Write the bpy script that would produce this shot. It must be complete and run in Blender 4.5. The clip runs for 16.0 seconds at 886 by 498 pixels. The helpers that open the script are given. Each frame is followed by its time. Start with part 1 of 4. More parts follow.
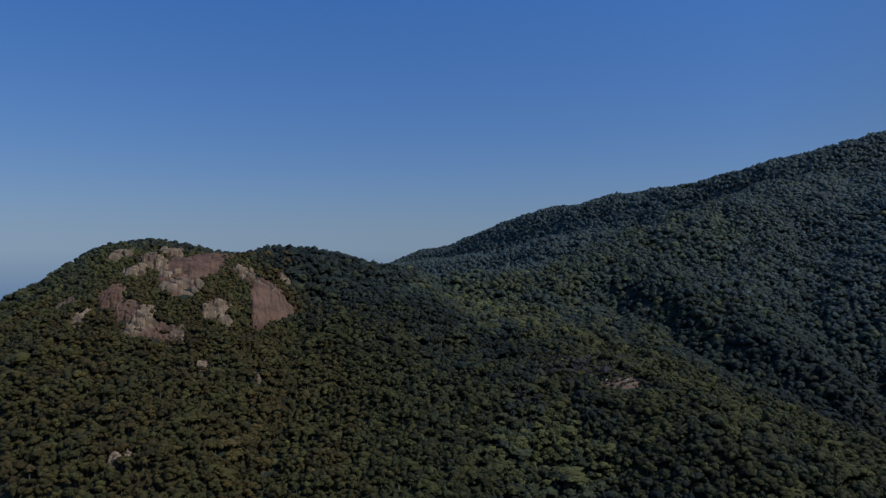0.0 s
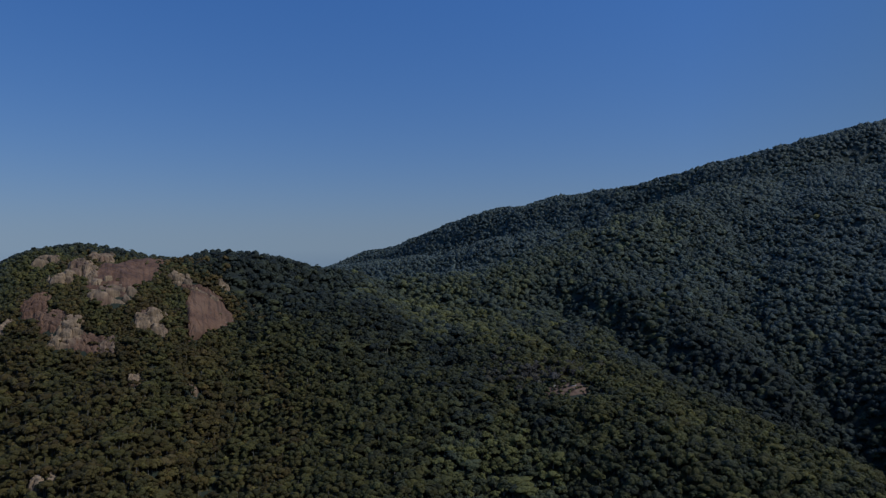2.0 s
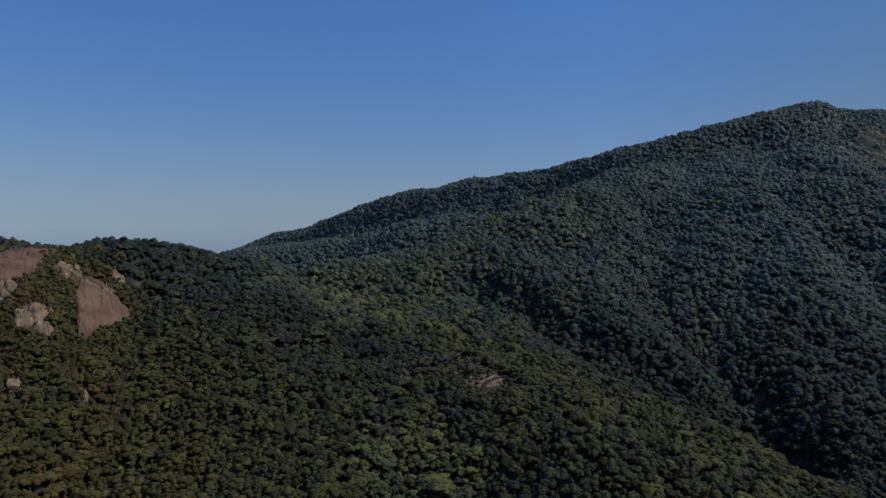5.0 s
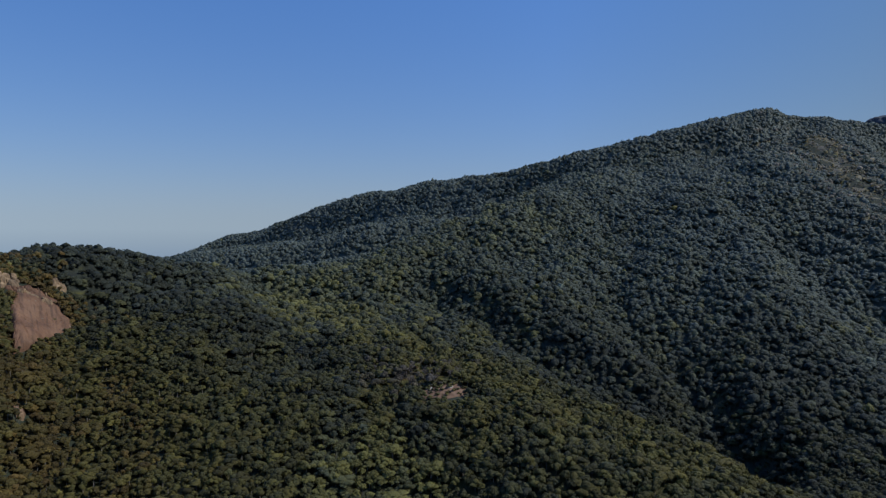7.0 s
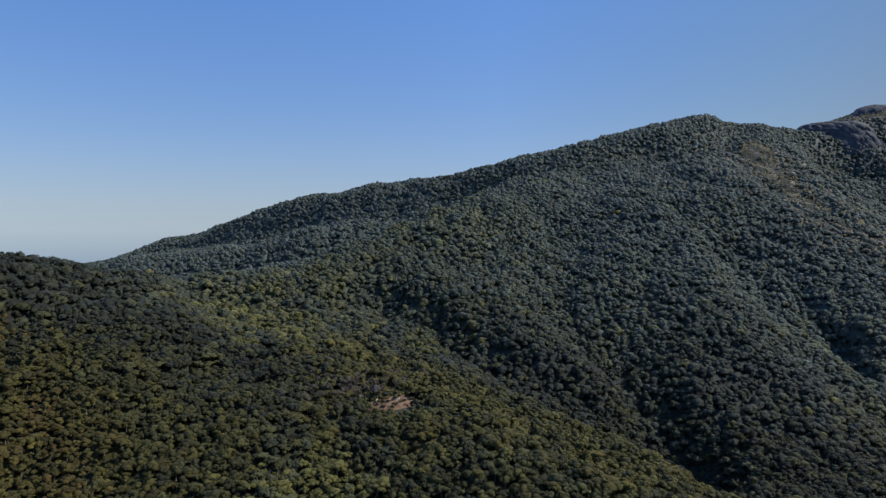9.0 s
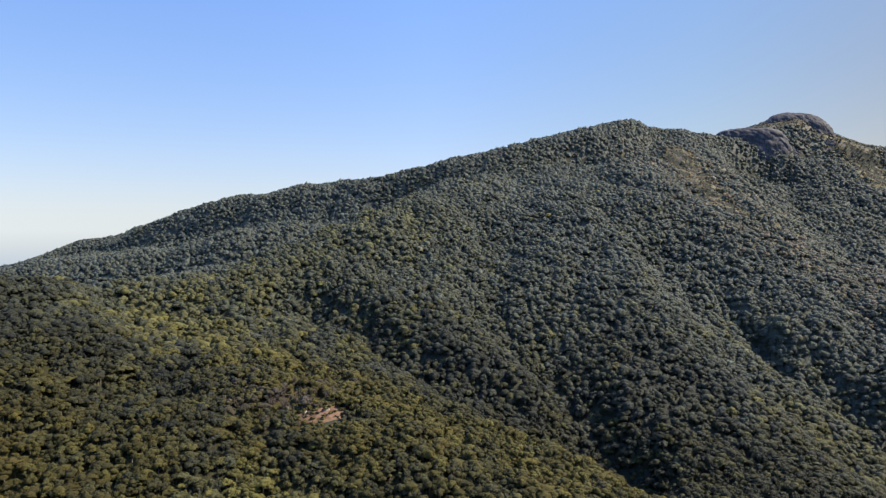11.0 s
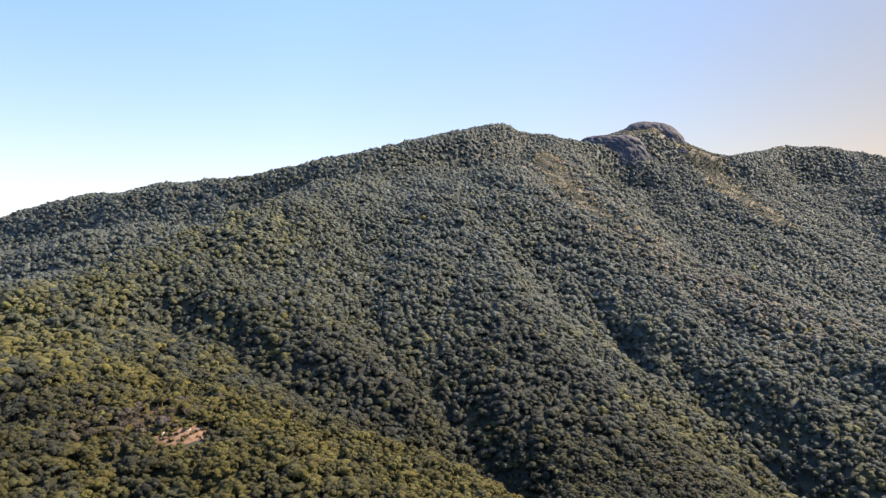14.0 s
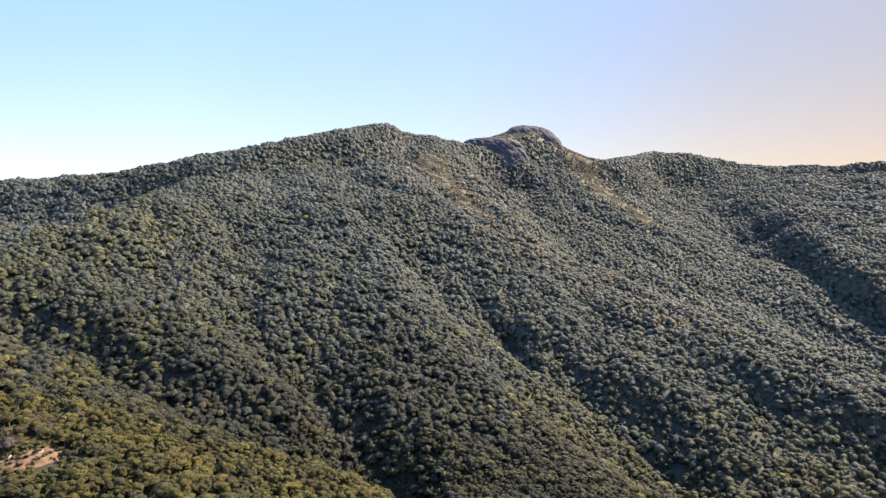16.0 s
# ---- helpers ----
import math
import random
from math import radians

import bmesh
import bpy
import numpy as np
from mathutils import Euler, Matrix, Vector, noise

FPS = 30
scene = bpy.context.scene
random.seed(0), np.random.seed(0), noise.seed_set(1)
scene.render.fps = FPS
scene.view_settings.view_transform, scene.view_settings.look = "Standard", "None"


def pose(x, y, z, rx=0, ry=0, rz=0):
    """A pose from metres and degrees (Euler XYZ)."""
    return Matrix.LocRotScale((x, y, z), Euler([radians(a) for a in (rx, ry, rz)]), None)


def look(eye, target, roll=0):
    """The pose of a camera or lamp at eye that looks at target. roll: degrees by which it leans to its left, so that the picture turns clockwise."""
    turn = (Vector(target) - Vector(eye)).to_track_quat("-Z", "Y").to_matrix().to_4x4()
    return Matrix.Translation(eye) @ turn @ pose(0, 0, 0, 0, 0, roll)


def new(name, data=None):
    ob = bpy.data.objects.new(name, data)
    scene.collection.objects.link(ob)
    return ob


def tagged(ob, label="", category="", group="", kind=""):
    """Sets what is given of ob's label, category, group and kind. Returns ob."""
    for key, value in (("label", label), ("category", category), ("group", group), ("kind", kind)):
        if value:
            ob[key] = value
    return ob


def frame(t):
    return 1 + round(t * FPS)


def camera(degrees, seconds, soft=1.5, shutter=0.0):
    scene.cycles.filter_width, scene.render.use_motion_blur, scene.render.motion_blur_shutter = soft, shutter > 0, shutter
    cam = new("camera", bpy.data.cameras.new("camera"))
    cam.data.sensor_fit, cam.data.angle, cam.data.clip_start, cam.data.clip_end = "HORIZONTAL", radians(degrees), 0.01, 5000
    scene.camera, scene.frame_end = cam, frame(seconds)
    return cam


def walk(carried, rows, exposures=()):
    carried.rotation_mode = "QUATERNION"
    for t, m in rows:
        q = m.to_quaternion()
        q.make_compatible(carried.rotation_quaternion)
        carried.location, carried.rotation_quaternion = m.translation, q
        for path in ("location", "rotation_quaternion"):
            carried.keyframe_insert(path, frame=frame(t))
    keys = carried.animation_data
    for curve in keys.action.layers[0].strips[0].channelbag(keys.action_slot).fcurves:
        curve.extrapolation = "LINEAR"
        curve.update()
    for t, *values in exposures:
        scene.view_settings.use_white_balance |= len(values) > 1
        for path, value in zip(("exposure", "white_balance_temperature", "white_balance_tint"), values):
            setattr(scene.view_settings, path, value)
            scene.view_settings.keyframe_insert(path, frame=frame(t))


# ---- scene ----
cam = camera(64.53, 16.0, soft=1.25)
PATH = [
    (0.0, pose(0.00, 0.00, 250.00, 90.117, -0.108, 0.018)),
    (0.5, pose(-0.32, 2.88, 251.15, 90.140, -0.093, -1.366)),
    (1.0, pose(-0.60, 5.78, 252.33, 90.144, -0.058, -3.021)),
    (1.5, pose(-0.83, 8.70, 253.54, 90.164, -0.020, -3.918)),
    (2.0, pose(-1.01, 11.64, 254.78, 90.071, -0.008, -4.486)),
    (2.5, pose(-1.14, 14.60, 256.04, 89.193, -0.019, -5.161)),
    (3.0, pose(-1.21, 17.58, 257.32, 88.439, -0.011, -6.080)),
    (3.5, pose(-1.23, 20.58, 258.59, 88.408, -0.014, -7.960)),
    (4.0, pose(-1.19, 23.58, 259.87, 88.386, -0.012, -9.519)),
    (6.5, pose(-0.13, 38.74, 266.06, 88.428, -0.165, -14.112)),
    (7.0, pose(0.27, 41.79, 267.21, 88.448, -0.197, -15.097)),
    (7.5, pose(0.74, 44.83, 268.32, 88.453, -0.218, -16.111)),
    (8.0, pose(1.27, 47.87, 269.38, 88.504, -0.221, -17.305)),
    (8.5, pose(1.87, 50.91, 270.38, 88.532, -0.210, -18.378)),
    (9.0, pose(2.55, 53.94, 271.32, 88.566, -0.230, -19.601)),
    (11.5, pose(7.02, 68.93, 274.87, 88.672, -0.225, -26.847)),
    (12.0, pose(8.15, 71.88, 275.31, 88.701, -0.205, -28.448)),
    (12.5, pose(9.36, 74.81, 275.64, 88.734, -0.215, -29.976)),
    (13.0, pose(10.65, 77.73, 275.86, 88.744, -0.237, -31.646)),
    (13.5, pose(12.02, 80.61, 275.96, 88.772, -0.251, -33.488)),
    (14.0, pose(13.48, 83.48, 275.94, 88.794, -0.275, -35.622)),
    (14.5, pose(15.02, 86.31, 275.78, 88.824, -0.267, -37.930)),
    (15.0, pose(16.66, 89.12, 275.49, 88.854, -0.259, -40.299)),
    (15.5, pose(18.38, 91.89, 275.06, 88.895, -0.256, -42.966)),
    (16.0, pose(20.19, 94.63, 274.47, 88.950, -0.213, -45.132)),
]
EXPOSURES = [(0.0, -0.93, 5200, 9), (2.4, -1.08, 5200, 9), (3.0, -0.78, 5400, 9), (4.2, -0.8, 5500, 9), (6.5, -0.5, 5650, 9), (8.0, -0.25, 5850, 10), (9.0, -0.05, 6100, 10), (11.3, 0.78, 7250, 15), (12.5, 1.0, 7500, 17), (16.0, 1.36, 7800, 20)]
walk(cam, PATH, EXPOSURES)

# ---- sky and sun ----
SUN_AZIMUTH, SUN_HEIGHT = 108.0, 52.0
world = bpy.data.worlds.new("sky")
scene.world = world
world.use_nodes = True
wn = world.node_tree.nodes
sky = wn.new("ShaderNodeTexSky")
sky.sky_type, sky.sun_disc = "NISHITA", False
sky.sun_elevation, sky.sun_rotation = radians(SUN_HEIGHT), radians(SUN_AZIMUTH)
sky.altitude, sky.air_density, sky.dust_density, sky.ozone_density = 400, 1.0, 1.0, 2.6
# below the horizon the haze of the far plain keeps the horizon's colour
way, split, join = wn.new("ShaderNodeTexCoord"), wn.new("ShaderNodeSeparateXYZ"), wn.new("ShaderNodeCombineXYZ")
square, root = wn.new("ShaderNodeMath"), wn.new("ShaderNodeMath")
square.operation, root.operation = "MULTIPLY_ADD", "SQRT"
square.inputs[2].default_value = 0.06 ** 2
world.node_tree.links.new(way.outputs["Generated"], split.inputs[0])
for k in (0, 1):
    world.node_tree.links.new(split.outputs[k], join.inputs[k])
    world.node_tree.links.new(split.outputs[2], square.inputs[k])
world.node_tree.links.new(square.outputs[0], root.inputs[0])
world.node_tree.links.new(root.outputs[0], join.inputs[2])
world.node_tree.links.new(join.outputs[0], sky.inputs[0])
wn["Background"].inputs[1].default_value = 0.105
deepen = wn.new("ShaderNodeHueSaturation")
deepen.inputs["Saturation"].default_value = 1.15
world.node_tree.links.new(sky.outputs[0], deepen.inputs["Color"])
clear = wn.new("ShaderNodeMix")
clear.data_type, clear.blend_type = "RGBA", "MULTIPLY"
clear.inputs[0].default_value, clear.inputs[7].default_value = 1.0, (0.80, 1.0, 1.27, 1)
world.node_tree.links.new(deepen.outputs[0], clear.inputs[6])
# a dusty, faintly pink layer low over the horizon; overhead, brightness added to fill shadows
low = wn.new("ShaderNodeValToRGB")
for e, (spot, hue) in zip((*low.color_ramp.elements, low.color_ramp.elements.new(0.3)), ((0.05, (1.34, 0.94, 0.77, 1)), (0.24, (1, 1, 1, 1)), (0.8, (1.85, 1.85, 1.85, 1)))):
    e.position, e.color = spot, hue
world.node_tree.links.new(root.outputs[0], low.inputs[0])
dusty = wn.new("ShaderNodeMix")
dusty.data_type, dusty.blend_type = "RGBA", "MULTIPLY"
dusty.inputs[0].default_value = 1.0
world.node_tree.links.new(clear.outputs[2], dusty.inputs[6])
world.node_tree.links.new(low.outputs[0], dusty.inputs[7])
# towards the sun the sky is dimmed and loses its blue, against the later exposure
sun_way, sunward_ramp, warm = wn.new("ShaderNodeVectorMath"), wn.new("ShaderNodeValToRGB"), wn.new("ShaderNodeMix")
sun_way.operation = "DOT_PRODUCT"
sun_way.inputs[1].default_value = (math.sin(radians(SUN_AZIMUTH)), math.cos(radians(SUN_AZIMUTH)), 0)
for k in range(2):
    sunward_ramp.color_ramp.elements.new(0.3 + 0.3 * k)
for e, (spot, hue) in zip(sunward_ramp.color_ramp.elements, ((0.1, (1, 1, 1, 1)), (0.45, (0.84, 0.80, 0.70, 1)), (0.75, (0.68, 0.52, 0.38, 1)), (1.0, (0.50, 0.33, 0.21, 1)))):
    e.position, e.color = spot, hue
warm.data_type, warm.blend_type = "RGBA", "MULTIPLY"
warm.inputs[0].default_value = 1.0
world.node_tree.links.new(way.outputs["Generated"], sun_way.inputs[0])
world.node_tree.links.new(sun_way.outputs["Value"], sunward_ramp.inputs[0])
world.node_tree.links.new(dusty.outputs[2], warm.inputs[6])
world.node_tree.links.new(sunward_ramp.outputs[0], warm.inputs[7])
# the far plain lies under the horizon, blue-grey in the haze
drop, plain_ramp, plain = wn.new("ShaderNodeMapRange"), wn.new("ShaderNodeValToRGB"), wn.new("ShaderNodeMix")
drop.inputs["From Min"].default_value, drop.inputs["From Max"].default_value = -0.1, 0.0
plain_ramp.color_ramp.elements[0].position, plain_ramp.color_ramp.elements[0].color = 0.25, (0.60, 0.60, 0.65, 1)
plain_ramp.color_ramp.elements[1].position, plain_ramp.color_ramp.elements[1].color = 1.0, (1, 1, 1, 1)
plain.data_type, plain.blend_type = "RGBA", "MULTIPLY"
plain.inputs[0].default_value = 1.0
world.node_tree.links.new(split.outputs[2], drop.inputs["Value"])
world.node_tree.links.new(drop.outputs["Result"], plain_ramp.inputs[0])
world.node_tree.links.new(warm.outputs[2], plain.inputs[6])
world.node_tree.links.new(plain_ramp.outputs[0], plain.inputs[7])
world.node_tree.links.new(plain.outputs[2], wn["Background"].inputs[0])
sun_data = bpy.data.lights.new("sun", "SUN")
sun_data.energy, sun_data.angle, sun_data.color = 4.5, radians(0.6), (1.0, 0.93, 0.82)
sun = new("sun", sun_data)
se, sa = radians(SUN_HEIGHT), radians(SUN_AZIMUTH)
sun.matrix_world = look((0, 0, 0), (-math.sin(sa) * math.cos(se), -math.cos(sa) * math.cos(se), -math.sin(se)))
sun.location = (1200, -200, 1500)


# ---- materials ----
def material(name):
    m = bpy.data.materials.new(name)
    m.use_nodes = True
    return m, m.node_tree.nodes, m.node_tree.links, m.node_tree.nodes["Principled BSDF"]


def ramp(nodes, stops):
    r = nodes.new("ShaderNodeValToRGB")
    while len(r.color_ramp.elements) < len(stops):
        r.color_ramp.elements.new(0.5)
    for e, (p, c) in zip(r.color_ramp.elements, stops):
        e.position, e.color = p, (*c, 1)
    return r


def noise_node(nodes, links, scale, detail=4.0, vector=None, rough=0.6):
    n = nodes.new("ShaderNodeTexNoise")
    n.inputs["Scale"].default_value, n.inputs["Detail"].default_value = scale, detail
    n.inputs["Roughness"].default_value = rough
    if vector:
        links.new(vector, n.inputs["Vector"])
    return n


def place_vector(nodes):
    return nodes.new("ShaderNodeNewGeometry").outputs["Position"]


def mix_colour(nodes, links, a, b, fac, mode="MIX"):
    m = nodes.new("ShaderNodeMix")
    m.data_type, m.blend_type = "RGBA", mode
    for sock, v in ((m.inputs[0], fac), (m.inputs[6], a), (m.inputs[7], b)):
        if isinstance(v, (int, float)):
            sock.default_value = v
        elif isinstance(v, tuple):
            sock.default_value = (*v, 1)
        else:
            links.new(v, sock)
    return m.outputs[2]


def foliage_material():
    """Leaves: a tint for each tree, mottled leaf by leaf, a little waxy, and lit through."""
    m, n, l, bsdf = material("foliage")
    tint = n.new("ShaderNodeAttribute")
    tint.attribute_name = "tint"
    colours = ramp(n, [(0.0, (0.030, 0.037, 0.027)), (0.28, (0.057, 0.064, 0.036)), (0.52, (0.104, 0.102, 0.034)),
                       (0.74, (0.143, 0.130, 0.030)), (0.87, (0.170, 0.110, 0.024)), (0.95, (0.130, 0.112, 0.058)), (1.0, (0.122, 0.106, 0.084))])
    l.new(tint.outputs["Fac"], colours.inputs[0])
    # distance haze is put into the leaf colour by this attribute
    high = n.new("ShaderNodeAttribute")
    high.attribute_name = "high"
    hazed = mix_colour(n, l, colours.outputs[0], (0.067, 0.080, 0.068), high.outputs["Fac"])
    pos = place_vector(n)
    speck = noise_node(n, l, 0.9, 6.0, pos, 0.8)
    lift = ramp(n, [(0.34, (0.92, 0.93, 0.95)), (0.68, (1.68, 1.66, 1.62))])
    l.new(speck.outputs[0], lift.inputs[0])
    # random tone, with near dimming and far haze painted into the leaves
    lightness = n.new("ShaderNodeAttribute")
    lightness.attribute_name = "lightness"
    hazed = mix_colour(n, l, hazed, lightness.outputs["Color"], 1.0, "MULTIPLY")
    col = mix_colour(n, l, hazed, lift.outputs[0], 1.0, "MULTIPLY")
    l.new(col, bsdf.inputs["Base Color"])
    bump = n.new("ShaderNodeBump")
    bump.inputs["Strength"].default_value, bump.inputs["Distance"].default_value = 0.9, 0.9
    l.new(speck.outputs[0], bump.inputs["Height"])
    l.new(bump.outputs[0], bsdf.inputs["Normal"])
    bsdf.inputs["Roughness"].default_value = 0.55
    bsdf.inputs["Specular IOR Level"].default_value = 0.28
    # waxy, downy leaf skins shine when the light comes from behind them
    bsdf.inputs["Sheen Weight"].default_value, bsdf.inputs["Sheen Roughness"].default_value = 0.04, 0.5
    bsdf.inputs["Sheen Tint"].default_value = (0.85, 0.92, 1.0, 1)
    through_leaf = n.new("ShaderNodeBsdfTranslucent")
    l.new(col, through_leaf.inputs["Color"])
    both = n.new("ShaderNodeMixShader")
    both.inputs[0].default_value = 0.4
    l.new(bsdf.outputs[0], both.inputs[1])
    l.new(through_leaf.outputs[0], both.inputs[2])
    l.new(both.outputs[0], n["Material Output"].inputs[0])
    return m


def bark_material():
    m, n, l, bsdf = material("bark")
    pos = place_vector(n)
    c = ramp(n, [(0.3, (0.08, 0.068, 0.052)), (0.7, (0.21, 0.185, 0.15))])
    l.new(noise_node(n, l, 0.6, 5.0, pos).outputs[0], c.inputs[0])
    l.new(c.outputs[0], bsdf.inputs["Base Color"])
    bsdf.inputs["Roughness"].default_value = 0.85
    return m


def twig_material():
    m, n, l, bsdf = material("twigs")
    c = ramp(n, [(0.3, (0.085, 0.068, 0.052)), (0.7, (0.17, 0.14, 0.11))])
    l.new(noise_node(n, l, 0.8, 4.0, place_vector(n)).outputs[0], c.inputs[0])
    l.new(c.outputs[0], bsdf.inputs["Base Color"])
    bsdf.inputs["Roughness"].default_value = 0.9
    return m


def soil_material():
    """Forest floor: dark leaf litter with drier brown stretches."""
    m, n, l, bsdf = material("forest_floor")
    pos = place_vector(n)
    c = ramp(n, [(0.3, (0.012, 0.017, 0.008)), (0.55, (0.020, 0.025, 0.012)), (0.75, (0.038, 0.036, 0.018))])
    l.new(noise_node(n, l, 0.05, 8.0, pos).outputs[0], c.inputs[0])
    fine = ramp(n, [(0.3, (0.6, 0.6, 0.6)), (0.7, (1.3, 1.3, 1.2))])
    l.new(noise_node(n, l, 1.2, 5.0, pos).outputs[0], fine.inputs[0])
    l.new(mix_colour(n, l, c.outputs[0], fine.outputs[0], 1.0, "MULTIPLY"), bsdf.inputs["Base Color"])
    bsdf.inputs["Roughness"].default_value = 0.95
    return m


def dry_soil_material():
    m, n, l, bsdf = material("dry_soil")
    pos = place_vector(n)
    c = ramp(n, [(0.3, (0.075, 0.042, 0.024)), (0.5, (0.150, 0.086, 0.048)), (0.72, (0.215, 0.135, 0.085))])
    l.new(noise_node(n, l, 0.25, 7.0, pos).outputs[0], c.inputs[0])
    l.new(c.outputs[0], bsdf.inputs["Base Color"])
    bsdf.inputs["Roughness"].default_value = 0.95
    return m


def granite_material(name, dark, mid, light, streak, other, turn=20):
    """Weathered granite: mottled, with dark water streaks that run down the face, and lichen."""
    m, n, l, bsdf = material(name)
    pos = place_vector(n)
    c = ramp(n, [(0.32, dark), (0.5, mid), (0.68, light)])
    l.new(noise_node(n, l, 0.10, 9.0, pos, 0.65).outputs[0], c.inputs[0])
    # streaks run down the slope: fine across it, long along it
    across = n.new("ShaderNodeVectorRotate")
    across.rotation_type = "Z_AXIS"
    across.inputs["Angle"].default_value = radians(-turn)
    l.new(pos, across.inputs["Vector"])
    squash = n.new("ShaderNodeVectorMath")
    squash.operation = "MULTIPLY"
    squash.inputs[1].default_value = (0.42, 0.035, 0.035)
    l.new(across.outputs[0], squash.inputs[0])
    runs = ramp(n, [(0.36, streak), (0.50, (1, 1, 1)), (0.66, (1.25, 1.22, 1.18))])
    l.new(noise_node(n, l, 1.0, 5.0, squash.outputs[0]).outputs[0], runs.inputs[0])
    rim = ramp(n, [(0.50, (0, 0, 0)), (0.64, (0.75, 0.75, 0.75))])
    l.new(noise_node(n, l, 0.045, 5.0, pos).outputs[0], rim.inputs[0])
    weathered = mix_colour(n, l, c.outputs[0], other, rim.outputs[0])
    col = mix_colour(n, l, weathered, runs.outputs[0], 0.7, "MULTIPLY")
    lichen = ramp(n, [(0.64, (0, 0, 0)), (0.72, (0.7, 0.7, 0.7))])
    l.new(noise_node(n, l, 0.35, 6.0, pos).outputs[0], lichen.inputs[0])
    l.new(mix_colour(n, l, col, (0.17, 0.14, 0.10), lichen.outputs[0]), bsdf.inputs["Base Color"])
    bump = n.new("ShaderNodeBump")
    bump.inputs["Strength"].default_value, bump.inputs["Distance"].default_value = 0.7, 0.6
    l.new(noise_node(n, l, 0.6, 8.0, pos).outputs[0], bump.inputs["Height"])
    l.new(bump.outputs[0], bsdf.inputs["Normal"])
    bsdf.inputs["Roughness"].default_value = 0.8
    return m


FOLIAGE, BARK, TWIG, SOIL, DRY_SOIL = foliage_material(), bark_material(), twig_material(), soil_material(), dry_soil_material()
RED_GRANITE = granite_material("red_granite", (0.066, 0.031, 0.015), (0.116, 0.056, 0.026), (0.163, 0.082, 0.040), (0.42, 0.40, 0.40), (0.178, 0.098, 0.051))
PALE_GRANITE = granite_material("pale_granite", (0.088, 0.057, 0.032), (0.208, 0.138, 0.072), (0.37, 0.255, 0.142), (0.36, 0.34, 0.33), (0.131, 0.069, 0.041))
# grey granite darkened and blued: the tor's shade and haze put into its colour
SHADED_GRANITE = granite_material("shaded_granite", (0.024, 0.028, 0.037), (0.039, 0.045, 0.058), (0.065, 0.071, 0.086), (0.45, 0.45, 0.47), (0.053, 0.048, 0.043), -55)
WHITE_STONE = granite_material("white_stone", (0.20, 0.18, 0.15), (0.27, 0.25, 0.215), (0.34, 0.31, 0.27), (0.7, 0.68, 0.66), (0.40, 0.36, 0.30))

# ---- the land: ridges, spurs and gullies as lines of canopy height ----
LAND = {}
LAND["left_crest"] = [(-374, 417, 141), (-361, 479, 186), (-344, 545, 206), (-333, 570, 216), (-323, 587, 227), (-298, 622, 254), (-270, 651, 261), (-233, 665, 255), (-208, 673, 245), (-165, 675, 260), (-128, 709, 252), (-88, 755, 243), (-51, 798, 234), (4, 840, 228), (68, 877, 223), (133, 890, 236), (201, 908, 256), (262, 934, 276), (356, 998, 305), (473, 1103, 339), (603, 1197, 388)]
LAND["main_crest"] = [(-315, 2127, 84), (-131, 2046, 211), (-55, 1999, 259), (40, 1940, 268), (141, 1835, 312), (259, 1731, 357), (386, 1645, 377), (501, 1572, 392), (602, 1482, 406), (705, 1392, 439), (765, 1336, 458), (831, 1296, 482), (919, 1309, 503), (1043, 1317, 528), (1189, 1325, 519), (1355, 1332, 506), (1423, 1348, 536), (1498, 1340, 551), (1538, 1341, 570), (1598, 1332, 584), (1632, 1306, 578), (1647, 1287, 555), (1656, 1258, 526), (1669, 1207, 499), (1698, 1148, 482), (1933, 1152, 524), (2070, 1113, 529), (2181, 1001, 507), (2184, 868, 487), (2167, 770, 487), (2150, 664, 474), (2125, 568, 476), (2111, 408, 455)]
LAND["spur_centre"] = [(-11, 850, 208), (53, 743, 189), (100, 673, 180), (138, 594, 171), (183, 545, 159), (224, 508, 145), (253, 466, 135), (271, 426, 125)]
LAND["gully_centre"] = [(179, 759, 190), (212, 683, 172), (248, 612, 151), (286, 562, 131), (309, 514, 113), (324, 481, 90)]
LAND["spur_mid"] = [(257, 920, 265), (276, 836, 237), (280, 712, 203), (306, 652, 181), (323, 598, 162), (333, 558, 144)]
LAND["gully_one"] = [(595, 853, 286), (472, 743, 231), (384, 662, 180), (359, 589, 137), (346, 532, 106), (343, 493, 90), (333, 450, 83)]
LAND["spur_a"] = [(834, 1186, 413), (658, 979, 337), (571, 833, 287), (506, 695, 224), (441, 582, 170), (428, 516, 131), (404, 443, 114), (392, 400, 99)]
LAND["gully_two"] = [(664, 761, 236), (644, 671, 191), (631, 606, 160), (600, 514, 131), (595, 457, 99), (599, 418, 69), (591, 375, 41)]
LAND["spur_b"] = [(1160, 1324, 519), (1023, 1124, 422), (930, 978, 365), (870, 855, 317), (847, 777, 282), (865, 727, 253), (894, 674, 224), (857, 589, 202), (832, 496, 181), (814, 419, 156), (809, 346, 138), (806, 269, 127), (799, 184, 114)]
LAND["spur_b_flank"] = [(884, 1112, 422), (766, 898, 335), (769, 828, 303), (735, 750, 258), (699, 673, 216), (673, 582, 183)]
LAND["spur_b_low"] = [(737, 517, 170), (726, 443, 142), (707, 375, 109), (691, 317, 80), (670, 265, 59)]
LAND["far_face"] = [(-140, 1845, 178), (-35, 1760, 215), (60, 1639, 235), (145, 1553, 255), (230, 1462, 278), (329, 1381, 299)]
LAND["spur_c"] = [(1504, 1161, 461), (1483, 1038, 386), (1456, 915, 338), (1398, 777, 268), (1356, 642, 189), (1306, 504, 120), (1247, 366, 78)]
